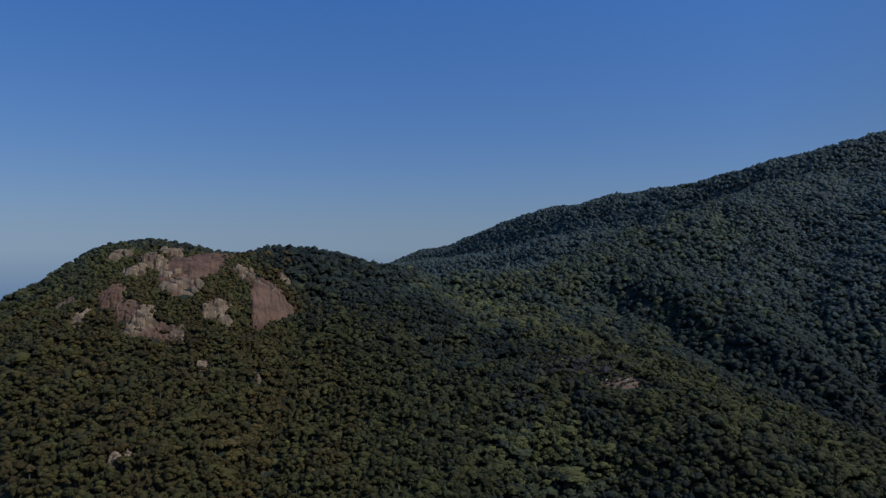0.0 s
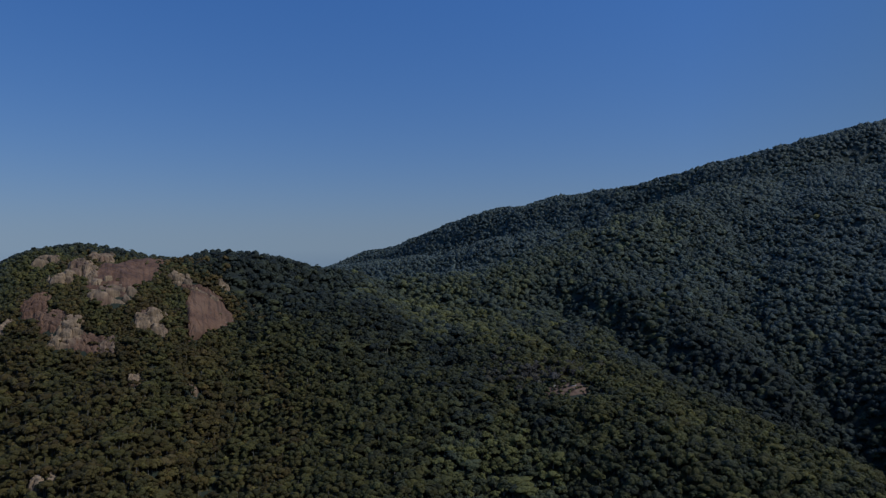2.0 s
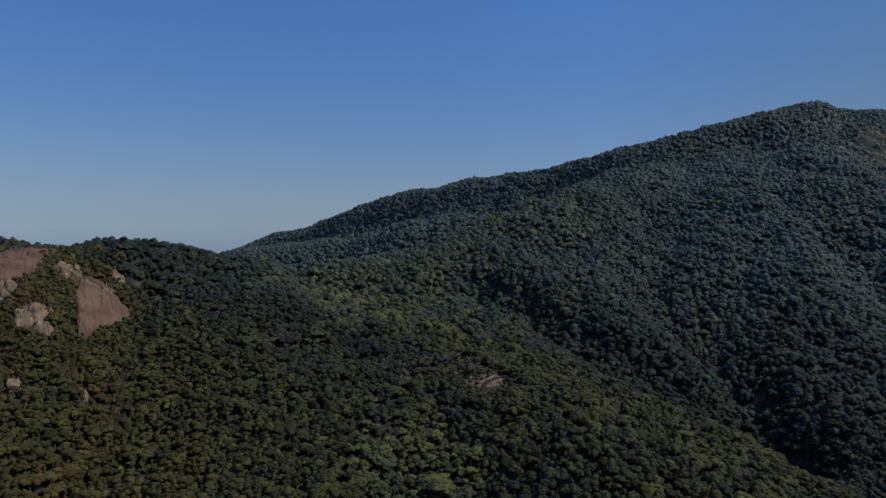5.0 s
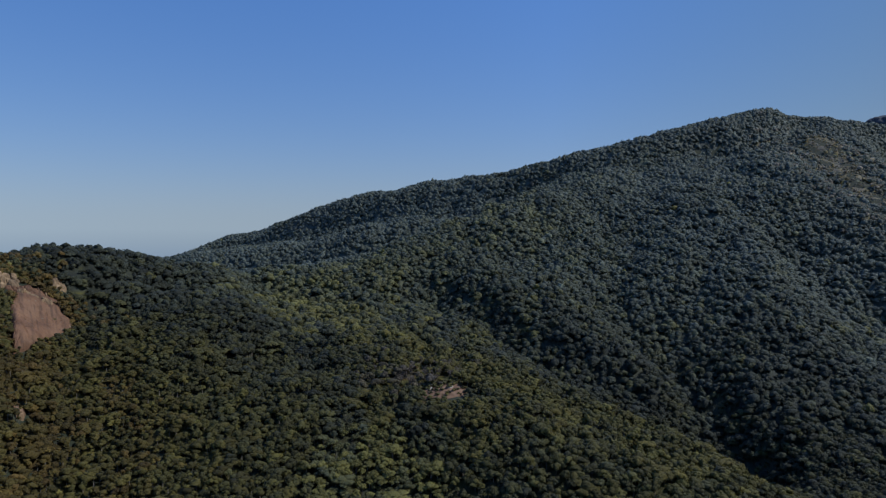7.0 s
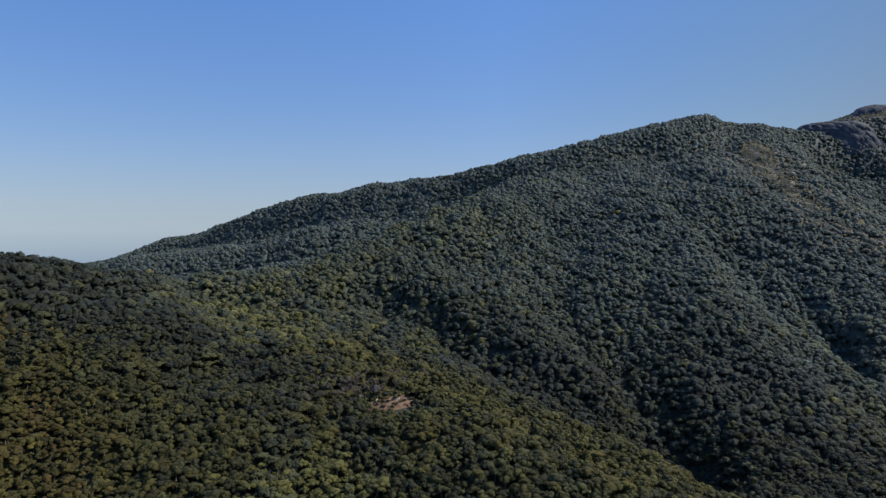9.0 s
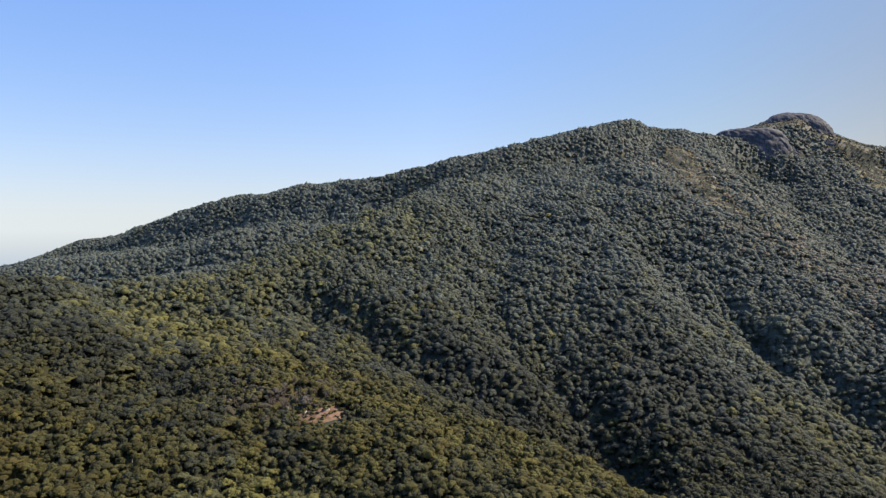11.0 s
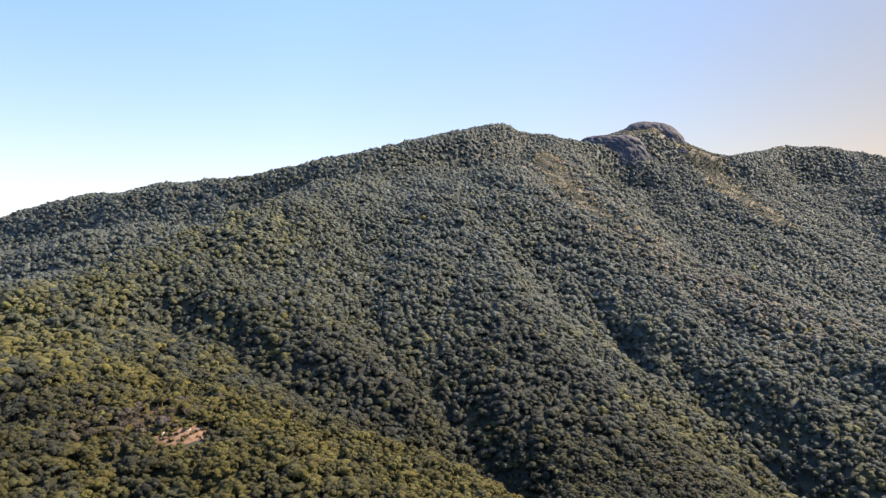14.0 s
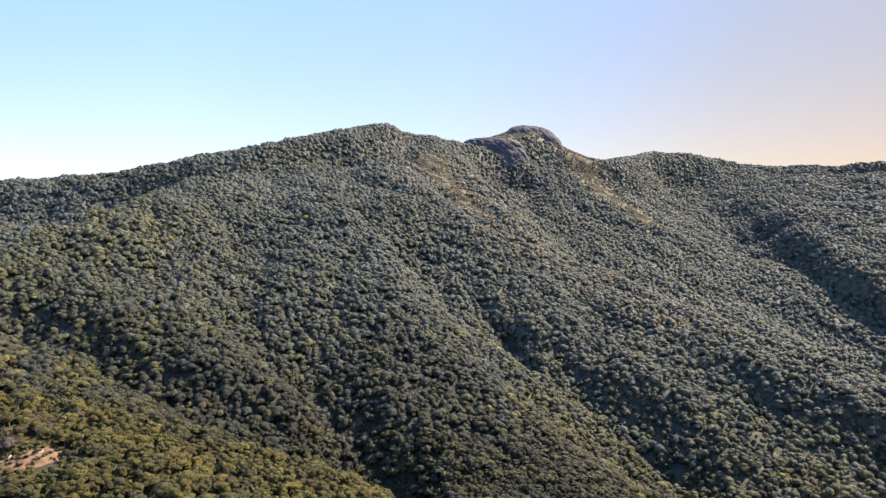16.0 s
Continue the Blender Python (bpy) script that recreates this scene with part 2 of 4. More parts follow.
LAND["right_rib_one"] = [(2062, 794, 459), (1894, 731, 397), (1736, 669, 340)]
LAND["right_rib_two"] = [(2075, 726, 456), (1904, 668, 394), (1744, 612, 339), (1594, 555, 281)]
LAND["right_rib_three"] = [(2084, 660, 452), (1912, 607, 392), (1750, 556, 338), (1598, 505, 281), (1476, 459, 229)]
LAND["right_rib_four"] = [(2091, 596, 449), (1917, 548, 390), (1754, 502, 337), (1600, 456, 281), (1477, 415, 230), (1383, 380, 186)]
LAND["right_rib_five"] = [(2095, 534, 445), (1920, 492, 387), (1755, 450, 336), (1601, 409, 281), (1476, 372, 231), (1381, 341, 189)]
LAND["right_rib_six"] = [(2097, 474, 441), (1921, 437, 385), (1755, 401, 334), (1599, 364, 281), (1473, 331, 233), (1377, 303, 191)]
LAND["right_rib_seven"] = [(2097, 417, 438), (1920, 385, 383), (1753, 353, 333), (1596, 321, 281), (1469, 291, 234), (1372, 266, 193)]
LAND["gully_three"] = [(1330, 1200, 400), (1230, 1000, 320), (1140, 800, 225), (1080, 640, 165), (1060, 480, 115), (1060, 300, 85), (1060, 80, 60)]
LAND["gully_four"] = [(1850, 1010, 425), (1740, 870, 345), (1640, 760, 285), (1530, 650, 232), (1440, 540, 180), (1370, 430, 130), (1290, 300, 90)]
LAND["valley_behind"] = [(-420, 1350, 60), (-80, 1250, 135), (110, 1150, 135), (240, 1140, 160), (360, 1200, 215), (480, 1300, 300)]
LAND["foot"] = [(-420, 230, 50), (-260, 240, 52), (-90, 250, 50), (60, 260, 45), (200, 270, 55), (330, 260, 50), (480, 250, 45), (640, 250, 40), (800, 150, 40), (1000, -150, 30)]
LAND["left_shoulder"] = [(-255, 620, 255), (-225, 560, 226), (-196, 520, 190), (-185, 450, 168), (-178, 388, 138), (-170, 320, 100)]
LAND["left_hollow"] = [(-60, 690, 222), (-72, 610, 200), (-75, 530, 165), (-72, 480, 134), (-80, 400, 112), (-85, 320, 80)]
LAND["front_slope"] = [(20, 560, 172), (15, 470, 138), (40, 425, 112), (70, 340, 80)]
LAND["back_slope"] = [(-700, 2600, -60), (300, 2400, 60), (1200, 1950, 230), (2200, 1700, 300), (2900, 800, 250), (3000, -200, 150)]
LAND["left_plain"] = [(-1000, -400, -40), (-950, 300, -40), (-900, 900, -60), (-900, 1700, -60)]
LAND["rear_valley"] = [(-600, -450, 10), (0, -400, 30), (600, -500, 20), (1600, -500, 20)]
LAND["left_back"] = [(-470, 420, 50), (-480, 520, 90), (-440, 640, 120), (-400, 780, 110), (-240, 880, 140), (-80, 1000, 160)]
CANOPY = 10.0

# ravines worn into the slopes: depth, half width, and the line down the slope
RAVINES = [
    (17, 19, [(722, 774), (691, 723), (672, 677), (645, 622), (629, 580), (621, 540), (618, 497), (603, 456), (618, 430), (621, 385)]),
    (14, 17, [(780, 708), (730, 631), (671, 571), (653, 532), (638, 497)]),
    (17, 18, [(411, 719), (394, 674), (376, 629), (373, 585), (367, 555), (362, 526), (364, 487), (356, 447)]),
    (14, 22, [(731, 1028), (631, 856), (551, 766), (463, 704), (410, 680)]),
    (10, 18, [(432, 881), (415, 793), (386, 718), (365, 662)]),
    (10, 16, [(171, 822), (191, 799), (211, 742), (235, 694), (238, 651), (253, 616)]),
    (20, 26, [(1379, 1235), (1326, 1130), (1238, 1006), (1218, 919)]),
    (20, 28, [(1427, 1106), (1375, 998), (1342, 897), (1288, 781), (1237, 664), (1146, 564)]),
    (24, 34, [(1894, 1025), (1861, 967), (1790, 892), (1691, 790), (1560, 680)]),
    (10, 20, [(716, 462), (693, 427), (690, 387), (680, 344)]),
    (9, 16, [(198, 853), (200, 814), (228, 749), (243, 695)]),
    (26, 40, [(250, 1640), (190, 1560), (120, 1470), (60, 1370)]),
]


def ravines(x, y):
    """How deep the ravines cut: sharp at the bottom, deeper down the slope."""
    cut = np.zeros(x.shape)
    for deep, wide, line in RAVINES:
        best = np.zeros(x.shape)
        n = len(line) - 1
        for k, (a, b) in enumerate(zip(line, line[1:])):
            dx, dy = b[0] - a[0], b[1] - a[1]
            s = np.clip(((x - a[0]) * dx + (y - a[1]) * dy) / (dx * dx + dy * dy), 0, 1)
            d = np.hypot(x - a[0] - s * dx, y - a[1] - s * dy)
            best = np.maximum(best, (0.45 + 0.55 * (k + s) / n) * np.exp(-d / wide))
        cut = cut + 0.8 * deep * best
    return cut


def near_line(x, y, line, width):
    """1 on a line of the land, falling to 0 away from it."""
    out = np.zeros(x.shape)
    for a, b in zip(line, line[1:]):
        dx, dy = b[0] - a[0], b[1] - a[1]
        s = np.clip(((x - a[0]) * dx + (y - a[1]) * dy) / (dx * dx + dy * dy), 0, 1)
        out = np.maximum(out, np.exp(-((x - a[0] - s * dx) ** 2 + (y - a[1] - s * dy) ** 2) / width ** 2))
    return out


def roughness_of_land(x, y):
    """Small folds of the slopes, a few metres high, from crossed waves."""
    a = np.sin(x * 0.031 + 1.7 * np.sin(y * 0.013)) * np.sin(y * 0.027 + 1.3 * np.sin(x * 0.017 + 2.0))
    b = np.sin(x * 0.083 + 2.1 * np.sin(y * 0.041 + 0.6)) * np.sin(y * 0.071 + 1.9 * np.sin(x * 0.037))
    c = np.sin(x * 0.0118 + 1.1 * np.sin(y * 0.0061)) * np.sin(y * 0.0107 + 0.9 * np.sin(x * 0.0083))
    # small side spurs that run down the flanks, with creased gullies between them
    u, v = 0.97 * x - 0.25 * y, 0.25 * x + 0.97 * y
    ribs = np.abs(np.sin(u * 0.031 + 0.9 * np.sin(v * 0.011) + 0.6 * np.sin(v * 0.023 + u * 0.009))) - 0.64
    fine = np.abs(np.sin(u * 0.067 + 1.3 * np.sin(v * 0.019 + 1.0) + 0.8 * np.sin(v * 0.041))) - 0.64
    flank = np.clip((np.hypot(x - 10, y - 40) - 520) / 250, 0, 1) * np.clip((x + 40) / 200, 0, 1) * (1 - 0.85 * near_line(x, y, LAND["main_crest"], 70.0))
    return 3.2 * a + 1.8 * b + 3.0 * c + flank * (7.0 * ribs + 3.5 * fine)


def land_marks():
    """Points along the lines of the land, with the stretch of line that each stands for."""
    marks = []
    for points in LAND.values():
        for a, b in zip(points, points[1:]):
            length = math.dist(a[:2], b[:2])
            step = 14 if math.hypot(*a[:2]) < 1000 else 28
            n = max(1, round(length / step))
            for k in range(n):
                s = (k + 0.5) / n
                marks.append((a[0] + s * (b[0] - a[0]), a[1] + s * (b[1] - a[1]), a[2] + s * (b[2] - a[2]), length / n))
    return marks


MARKS = land_marks()
HEATH = (
    (34, [(1470, 1330), (1540, 1290), (1600, 1235), (1650, 1190)]),
    (42, [(1610, 1200), (1590, 1130), (1530, 1070), (1490, 990)]),
    (26, [(1480, 980), (1465, 920), (1430, 850)]),
    (30, [(1050, 1160), (985, 1060), (930, 978)]),
    (20, [(930, 978), (885, 890), (868, 850)]),
    (30, [(1930, 1140), (2060, 1105), (2150, 1030)]),
)


def heath(x, y):
    """1 where low grass and heath take the place of trees: below the tor and along the dry crests."""
    out = np.zeros(np.shape(x))
    for wide, line in HEATH:
        for a, b in zip(line, line[1:]):
            dx, dy = b[0] - a[0], b[1] - a[1]
            s = np.clip(((x - a[0]) * dx + (y - a[1]) * dy) / (dx * dx + dy * dy), 0, 1)
            d = ((x - a[0] - s * dx) ** 2 + (y - a[1] - s * dy) ** 2) / wide ** 2
            out = np.maximum(out, np.exp(-d * d))
    return out


def height(x, y):
    """The ground's height: between the lines of the land each stretch of them counts by its nearness."""
    x, y = np.asarray(x, float), np.asarray(y, float)
    total, weight = np.zeros(x.shape), np.zeros(x.shape)
    for mx, my, mz, share in MARKS:
        w = share / ((x - mx) ** 2 + (y - my) ** 2 + 256.0) ** 2
        total += w * mz
        weight += w
    away = np.clip((np.hypot(x - 700, y - 900) - 1900) / 1500, 0, 1)
    away = away * away * (3 - 2 * away)
    low_growth = 0.62 * np.exp(-(((x + 240) / 112) ** 2 + ((y - 605) / 95) ** 2) ** 2)
    low_growth = np.maximum(low_growth, 0.6 * heath(x, y))
    return (total / weight - CANOPY * (1 - low_growth) + roughness_of_land(x, y) - ravines(x, y)) * (1 - away) - 110 * away


def mesh_of(name, verts, faces, materials, smooth=False):
    """A mesh from arrays; faces is an array of triangles or quads."""
    me = bpy.data.meshes.new(name)
    verts, faces = np.asarray(verts, np.float32), np.asarray(faces, np.int32)
    k = faces.shape[1]
    me.vertices.add(len(verts))
    me.vertices.foreach_set("co", verts.ravel())
    me.loops.add(faces.size)
    me.loops.foreach_set("vertex_index", faces.ravel())
    me.polygons.add(len(faces))
    me.polygons.foreach_set("loop_start", np.arange(0, faces.size, k, dtype=np.int32))
    if smooth:
        me.polygons.foreach_set("use_smooth", np.ones(len(faces), bool))
    for mat in materials:
        me.materials.append(mat)
    me.update(calc_edges=True)
    return me


def part(name, me, parent, label=""):
    ob = new(name, me)
    ob.parent = parent
    return tagged(ob, label)


def build_ground():
    xs = np.concatenate([-900 - np.geomspace(4000, 30, 26), np.arange(-900, 2700, 20.0), 2700 + np.geomspace(30, 2200, 22)])
    ys = np.concatenate([-300 - np.geomspace(4500, 30, 26), np.arange(-300, 2400, 20.0), 2400 + np.geomspace(30, 2500, 22)])
    gx, gy = np.meshgrid(xs, ys)
    gz = height(gx, gy)
    verts = np.stack([gx.ravel(), gy.ravel(), gz.ravel()], -1)
    i = (np.arange(len(ys) - 1)[:, None] * len(xs) + np.arange(len(xs) - 1)).ravel()
    faces = np.stack([i, i + 1, i + 1 + len(xs), i + len(xs)], -1)
    ground = new("ground", mesh_of("ground", verts, faces, [SOIL], True))
    tagged(ground, "dark leaf-littered forest floor of the mountain slopes", "ground", kind="structure")


build_ground()

# ---- rocks: centre (x, y), size across, depth, height, turn, lean, material ----
CREST_ROCKS = [
    ("rock_outcrop", -248, 596, 244, 21, 21, 23, 33, 0.10, 1),
    ("rock_outcrop", -241, 626, 248, 22, 15, 21, 28, 0.10, 1),
    ("rock_outcrop", -182, 547, 204, 14, 12, 18, 45, 0.10, 1),
    ("rock_outcrop", -158, 609, 222, 30, 8, 15, 50, 0.00, 0),
    ("rock_outcrop", -225, 513, 193, 20, 8, 24, 43, 0.00, 1),
    ("rock_slab", -212, 603, 240, 42, 44, -12, 27, 0.00, 0),
    ("rock_outcrop", -234, 586, 237, 15, 26, 22, 36, 0.20, 1),
]
DOME_ROCKS = [
    ("rock_outcrop", -211, 566, 224, 34, 22, 20, 38, 0.00, 1),
    ("rock_slab", -147, 582, 198, 60, 76, -5, 51, 1.0, 0),
    ("rock_outcrop", -152, 606, 215, 22, 7, 14, 54, 0.00, 1),
    ("rock_outcrop", -173, 611, 231, 23, 13, 16, 43, 0.20, 1),
    ("rock_outcrop", -255, 539, 215, 21, 25, 25, 45, 0.00, 0),
    ("rock_outcrop", -238, 527, 206, 22, 21, 24, 49, 0.10, 0),
    ("rock_outcrop", -223, 522, 198, 23, 21, 23, 51, 0.20, 1),
    ("rock_outcrop", -209, 518, 192, 23, 16, 22, 42, 0.10, 0),
]
SIDE_ROCKS = [
    ("boulder", -196, 519, 189, 12, 12, 21, 37, 0.10, 1),
    ("rock_outcrop", -252, 575, 234, 21, 12, 24, 30, 0.10, 1),
    ("rock_outcrop", -280, 607, 248, 22, 10, 25, 35, 0.10, 1),
    ("boulder", -269, 516, 199, 15, 15, 28, 38, 0.30, 1),
    ("boulder", -265, 523, 204, 9, 9, 27, 42, 0.10, 1),
    ("boulder", -295, 547, 211, 15, 5, 28, 45, 0.10, 1),
    ("rock_outcrop", -178, 553, 207, 22, 14, 18, 44, 0.20, 1),
    ("boulder", -169, 544, 198, 14, 5, 17, 45, 0.10, 1),
]
LOW_ROCKS = [
    ("boulder", -141, 626, 224, 10, 6, 13, 56, 0.10, 1),
    ("boulder", -183, 392, 134, 9, 5, 25, 42, 0.10, 1),
    ("boulder", -177, 395, 134, 6, 4, 25, 40, 0.10, 1),
    ("boulder", -167, 486, 172, 9, 5, 19, 31, 0.10, 1),
    ("boulder", -133, 501, 161, 7, 8, 15, 49, 0.20, 1),
    ("pale_boulder", 124, 540, 153, 5.0, 2.0, -13, 60, 0.10, 3),
    ("pale_boulder", 139, 533, 154, 4.4, 2.0, -14, 60, 0.10, 3),
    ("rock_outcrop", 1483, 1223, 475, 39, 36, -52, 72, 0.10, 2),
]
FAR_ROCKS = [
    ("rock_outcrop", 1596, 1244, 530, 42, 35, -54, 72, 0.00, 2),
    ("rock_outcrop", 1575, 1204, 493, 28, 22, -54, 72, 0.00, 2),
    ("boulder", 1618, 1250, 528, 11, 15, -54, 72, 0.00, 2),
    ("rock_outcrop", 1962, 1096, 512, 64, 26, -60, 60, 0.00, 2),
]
ROCKS = CREST_ROCKS + DOME_ROCKS + SIDE_ROCKS + LOW_ROCKS + FAR_ROCKS
CLEARING = (137, 532)


def rock_mesh(name, x, y, across, along, turn, taper, blocky, proud, seed, mat):
    """Bare granite in the hillside: it follows the slope and stands proud of it, most at its lower lip, with an uneven outline,
    broken by joints into blocks and ledges; its rim is sunk into the ground."""
    nu, nv = (96, 30) if across > 18 else (48, 16)
    off = Vector((seed * 17.3, seed * 5.1, seed * 9.7))
    blocky = blocky if across > 18 else 0.45 * blocky
    joint = max(3.5, (0.2 + 0.08 * blocky) * min(across, along * 1.6))
    c0, s0 = math.cos(radians(turn)), math.sin(radians(turn))
    flat, lift = [(x, y)], [proud]
    for j in range(1, nv + 1):
        rho = j / nv
        for i in range(nu):
            a = 2 * math.pi * i / nu
            c, s = math.cos(a), math.sin(a)
            ragged = 0.45 if name == "rock_slab" else 1.0
            edge = 0.92 + ragged * (0.34 * noise.noise(Vector((c * 1.1, s * 1.1, 0)) + off) + 0.22 * noise.noise(Vector((c * 2.7, s * 2.7, 1)) + off) + 0.14 * noise.noise(Vector((c * 8, s * 8, 2)) + off))
            square = 1 / max(abs(c), abs(s)) ** 0.45
            u, v = rho * edge * square * c * across / 2, rho * edge * square * s * along / 2
            u *= 1 - taper * (0.5 - v / along)
            q = Vector((u + 0.35 * v, v * 1.9, 0)) / joint
            near, cells = noise.voronoi(q + off)
            crack = min(1.0, (near[1] - near[0]) / 0.14)
            block = noise.noise(cells[0] * 3.1 + off)
            ledge = 0.55 - 0.75 * v / along
            z = proud * (1 - rho ** 6) * (0.75 + 0.5 * ledge + 0.35 * noise.noise(q * 0.45 + off))
            z += proud * blocky * (1.0 * block + 1.2 * (crack - 1)) + 0.5 * noise.noise(q * 2.3 + off) + 0.25 * noise.noise(q * 6 + off)
            if j == nv:
                z -= 3 * proud + 3
            flat.append((x + u * c0 - v * s0, y + u * s0 + v * c0))
            lift.append(z)
    flat = np.array(flat)
    verts = np.column_stack([flat, height(flat[:, 0], flat[:, 1]) + np.array(lift)])
    tris = [(0, 1 + i, 1 + (i + 1) % nu) for i in range(nu)]
    for j in range(nv - 1):
        for i in range(nu):
            a, b = 1 + j * nu + i, 1 + j * nu + (i + 1) % nu
            tris += [(a, a + nu, b + nu), (a, b + nu, b)]
    return mesh_of(name, verts - (x, y, 0), tris, [mat], True)


ROCK_LOOK = {
    "rock_slab": "large smooth reddish-brown granite slab on the forested hill",
    "rock_outcrop": "weathered granite outcrop between trees on the hillside",
    "boulder": "small granite boulder showing through the trees",
    "pale_boulder": "small whitish boulder",
}
ROCK_TINT = (" with dark water streaks", " of pale tan stone", ", coloured dark blue-grey for shade and haze", " in the dry clearing")


def build_rocks():
    mats = (RED_GRANITE, PALE_GRANITE, SHADED_GRANITE, WHITE_STONE)
    for seed, (name, x, y, z, w, h, turn, lean, taper, m) in enumerate(ROCKS):
        deep = h / math.tan(radians(lean)) + 4
        proud = (2.0, 3.2, 1.6, 1.1)[m] + 0.055 * (w + h) / 2
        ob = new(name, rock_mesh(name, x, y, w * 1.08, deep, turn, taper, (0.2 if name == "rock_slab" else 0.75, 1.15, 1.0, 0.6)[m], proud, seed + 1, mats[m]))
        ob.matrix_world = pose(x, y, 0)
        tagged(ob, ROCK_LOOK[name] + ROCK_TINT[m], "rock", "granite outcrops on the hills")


# the tor on the crest: middle, half sizes across, deep and up, turn
TORS = (
    (1410, 1304, 438, 100, 56, 92, -46),
    (1580, 1306, 476, 96, 56, 106, -56),
    (1642, 1270, 462, 46, 32, 62, -48),
    (1600, 1240, 527, 14, 11, 19, -30),
    (1622, 1238, 519, 11, 9, 14, -20),
)


def tor_mesh(across, deep, up, blunt_side, seed):
    """A mass of bare granite: a blunt block with a rounded top, split by upright joints and ledges."""
    nu, nv = 120, 44
    off = Vector((seed * 31.7, seed * 12.1, seed * 4.3))
    verts, tris = [], []

    def blunt(v, e):
        return math.copysign(abs(v) ** e, v)
    for j in range(nv + 1):
        b = math.pi / 2 - 1.25 * math.pi * j / nv / 1.7
        for i in range(nu):
            a = 2 * math.pi * i / nu
            d = Vector((blunt(math.cos(a), 0.7) * blunt(math.cos(b), blunt_side), blunt(math.sin(a), 0.7) * blunt(math.cos(b), blunt_side), blunt(math.sin(b), 0.85)))
            p = Vector((d.x * across, d.y * deep, d.z * up))
            q = Vector((p.x, p.y, p.z * 0.5)) / 15
            near, cells = noise.voronoi(q + off)
            crack = min(1.0, (near[1] - near[0]) / 0.2)
            push = 10 * noise.noise(p / 70 + off) + 3 * noise.noise(cells[0] * 2.7 + off) + 3 * (crack - 1) + 2.0 * noise.noise(p / 14 + off) + 1.0 * noise.noise(p / 5 + off)
            verts.append(p + Vector((d.x, d.y, d.z * 0.45)) * push)
    for j in range(nv):
        for i in range(nu):
            a, b = j * nu + i, j * nu + (i + 1) % nu
            tris += [(a, a + nu, b + nu), (a, b + nu, b)]
    return mesh_of("rock_tor", verts, tris, [SHADED_GRANITE], True)


def build_tors():
    for k, (x, y, z, w, d, h, turn) in enumerate(TORS):
        ob = new("rock_tor", tor_mesh(w, d, h, (0.5, 0.8, 0.7, 0.6, 0.6)[k], k + 3))
        ob.matrix_world = pose(x, y, z, 0, 0, turn)
        tagged(ob, ("broad shoulder of bare grey granite on the crest", "domed grey granite tor on the mountain crest", "granite buttress on the crest beside the tor", "weathered granite block on the shoulder of the tor", "small granite block at the foot of the tor")[k], "rock", "granite tors on the crest")


build_rocks()
build_tors()

# ---- forest ----
rng = np.random.default_rng(7)


def bare(x, y, grow=0.0):
    """Where no tree stands: on the rocks and in the clearing, and a little round them."""
    out = np.zeros(x.shape, bool)
    for name, rx, ry, rz, w, h, turn, lean, taper, m in ROCKS:
        a = radians(turn)
        dx, dy = x - rx, y - ry
        u, v = dx * math.cos(a) + dy * math.sin(a), -dx * math.sin(a) + dy * math.cos(a)
        half = 0.5 * h / math.tan(radians(lean)) + 1.5
        u = u / np.maximum(0.3, 1 - taper * (0.5 - np.clip(v / (2 * half), -0.5, 0.5)))
        out |= (u / (0.42 * w + 0.5 + grow)) ** 2 + ((v + 1.5 + 0.7 * grow) / ((0.95 if name == "rock_slab" else 0.80) * half + 1.5 + 0.7 * grow)) ** 2 < 1
    for tx, ty, tz, w, d, h, turn in TORS:
        a = radians(turn)
        u, v = (x - tx) * math.cos(a) + (y - ty) * math.sin(a), -(x - tx) * math.sin(a) + (y - ty) * math.cos(a)
        reach = np.abs(u / w) ** 2.5 + np.abs(v / d) ** 2.5
        on = np.nonzero(reach < 1)[0] if reach.ndim == 1 else np.nonzero(reach < 1)
        out[on] |= tz + h * (1 - reach[on]) ** 0.5 > height(x[on], y[on]) + 6
    return out | (((x - CLEARING[0] + 3) / 18) ** 2 + ((y - CLEARING[1] + 3.5) / 13.5) ** 2 < 1)


def thinned(x, y):
    """Above the clearing the leafy trees give way to bare ones."""
    return (((x - 121) / 27) ** 2 + ((y - 551) / 14) ** 2 < 1) & (waves(x, y, 8, 78) < 0.55)


def waves(x, y, scale, seed):
    """A smooth field from 0 to 1."""
    g = np.random.default_rng(seed)
    s = np.zeros(np.shape(x))
    for k in range(9):
        a, f = g.uniform(0, 6.283), g.uniform(0.6, 1.8) / scale
        s += np.sin((x * math.cos(a) + y * math.sin(a)) * f * 6.283 + g.uniform(0, 6.283))
    return 0.5 + 0.5 * np.tanh(s / 3.2)


SIGHT_X, SIGHT_Y = np.arange(-1000, 2700, 16.0), np.arange(-400, 2600, 16.0)
SIGHT_Z = height(*np.meshgrid(SIGHT_X, SIGHT_Y))


def in_sight(x, y, z):
    """Ground in view from the camera's path; behind the ridges the undergrowth alone is kept."""
    seen = np.ones(x.size, bool)
    for s in np.linspace(0.25, 0.975, 60):
        px, py, pz = 20 + s * (x - 20), 45 + s * (y - 45), 290 + s * (z - 290)
        i = np.clip(((px + 1000) / 16).round().astype(int), 0, len(SIGHT_X) - 1)
        j = np.clip(((py + 400) / 16).round().astype(int), 0, len(SIGHT_Y) - 1)
        seen &= SIGHT_Z[j, i] < pz + 12
    return seen


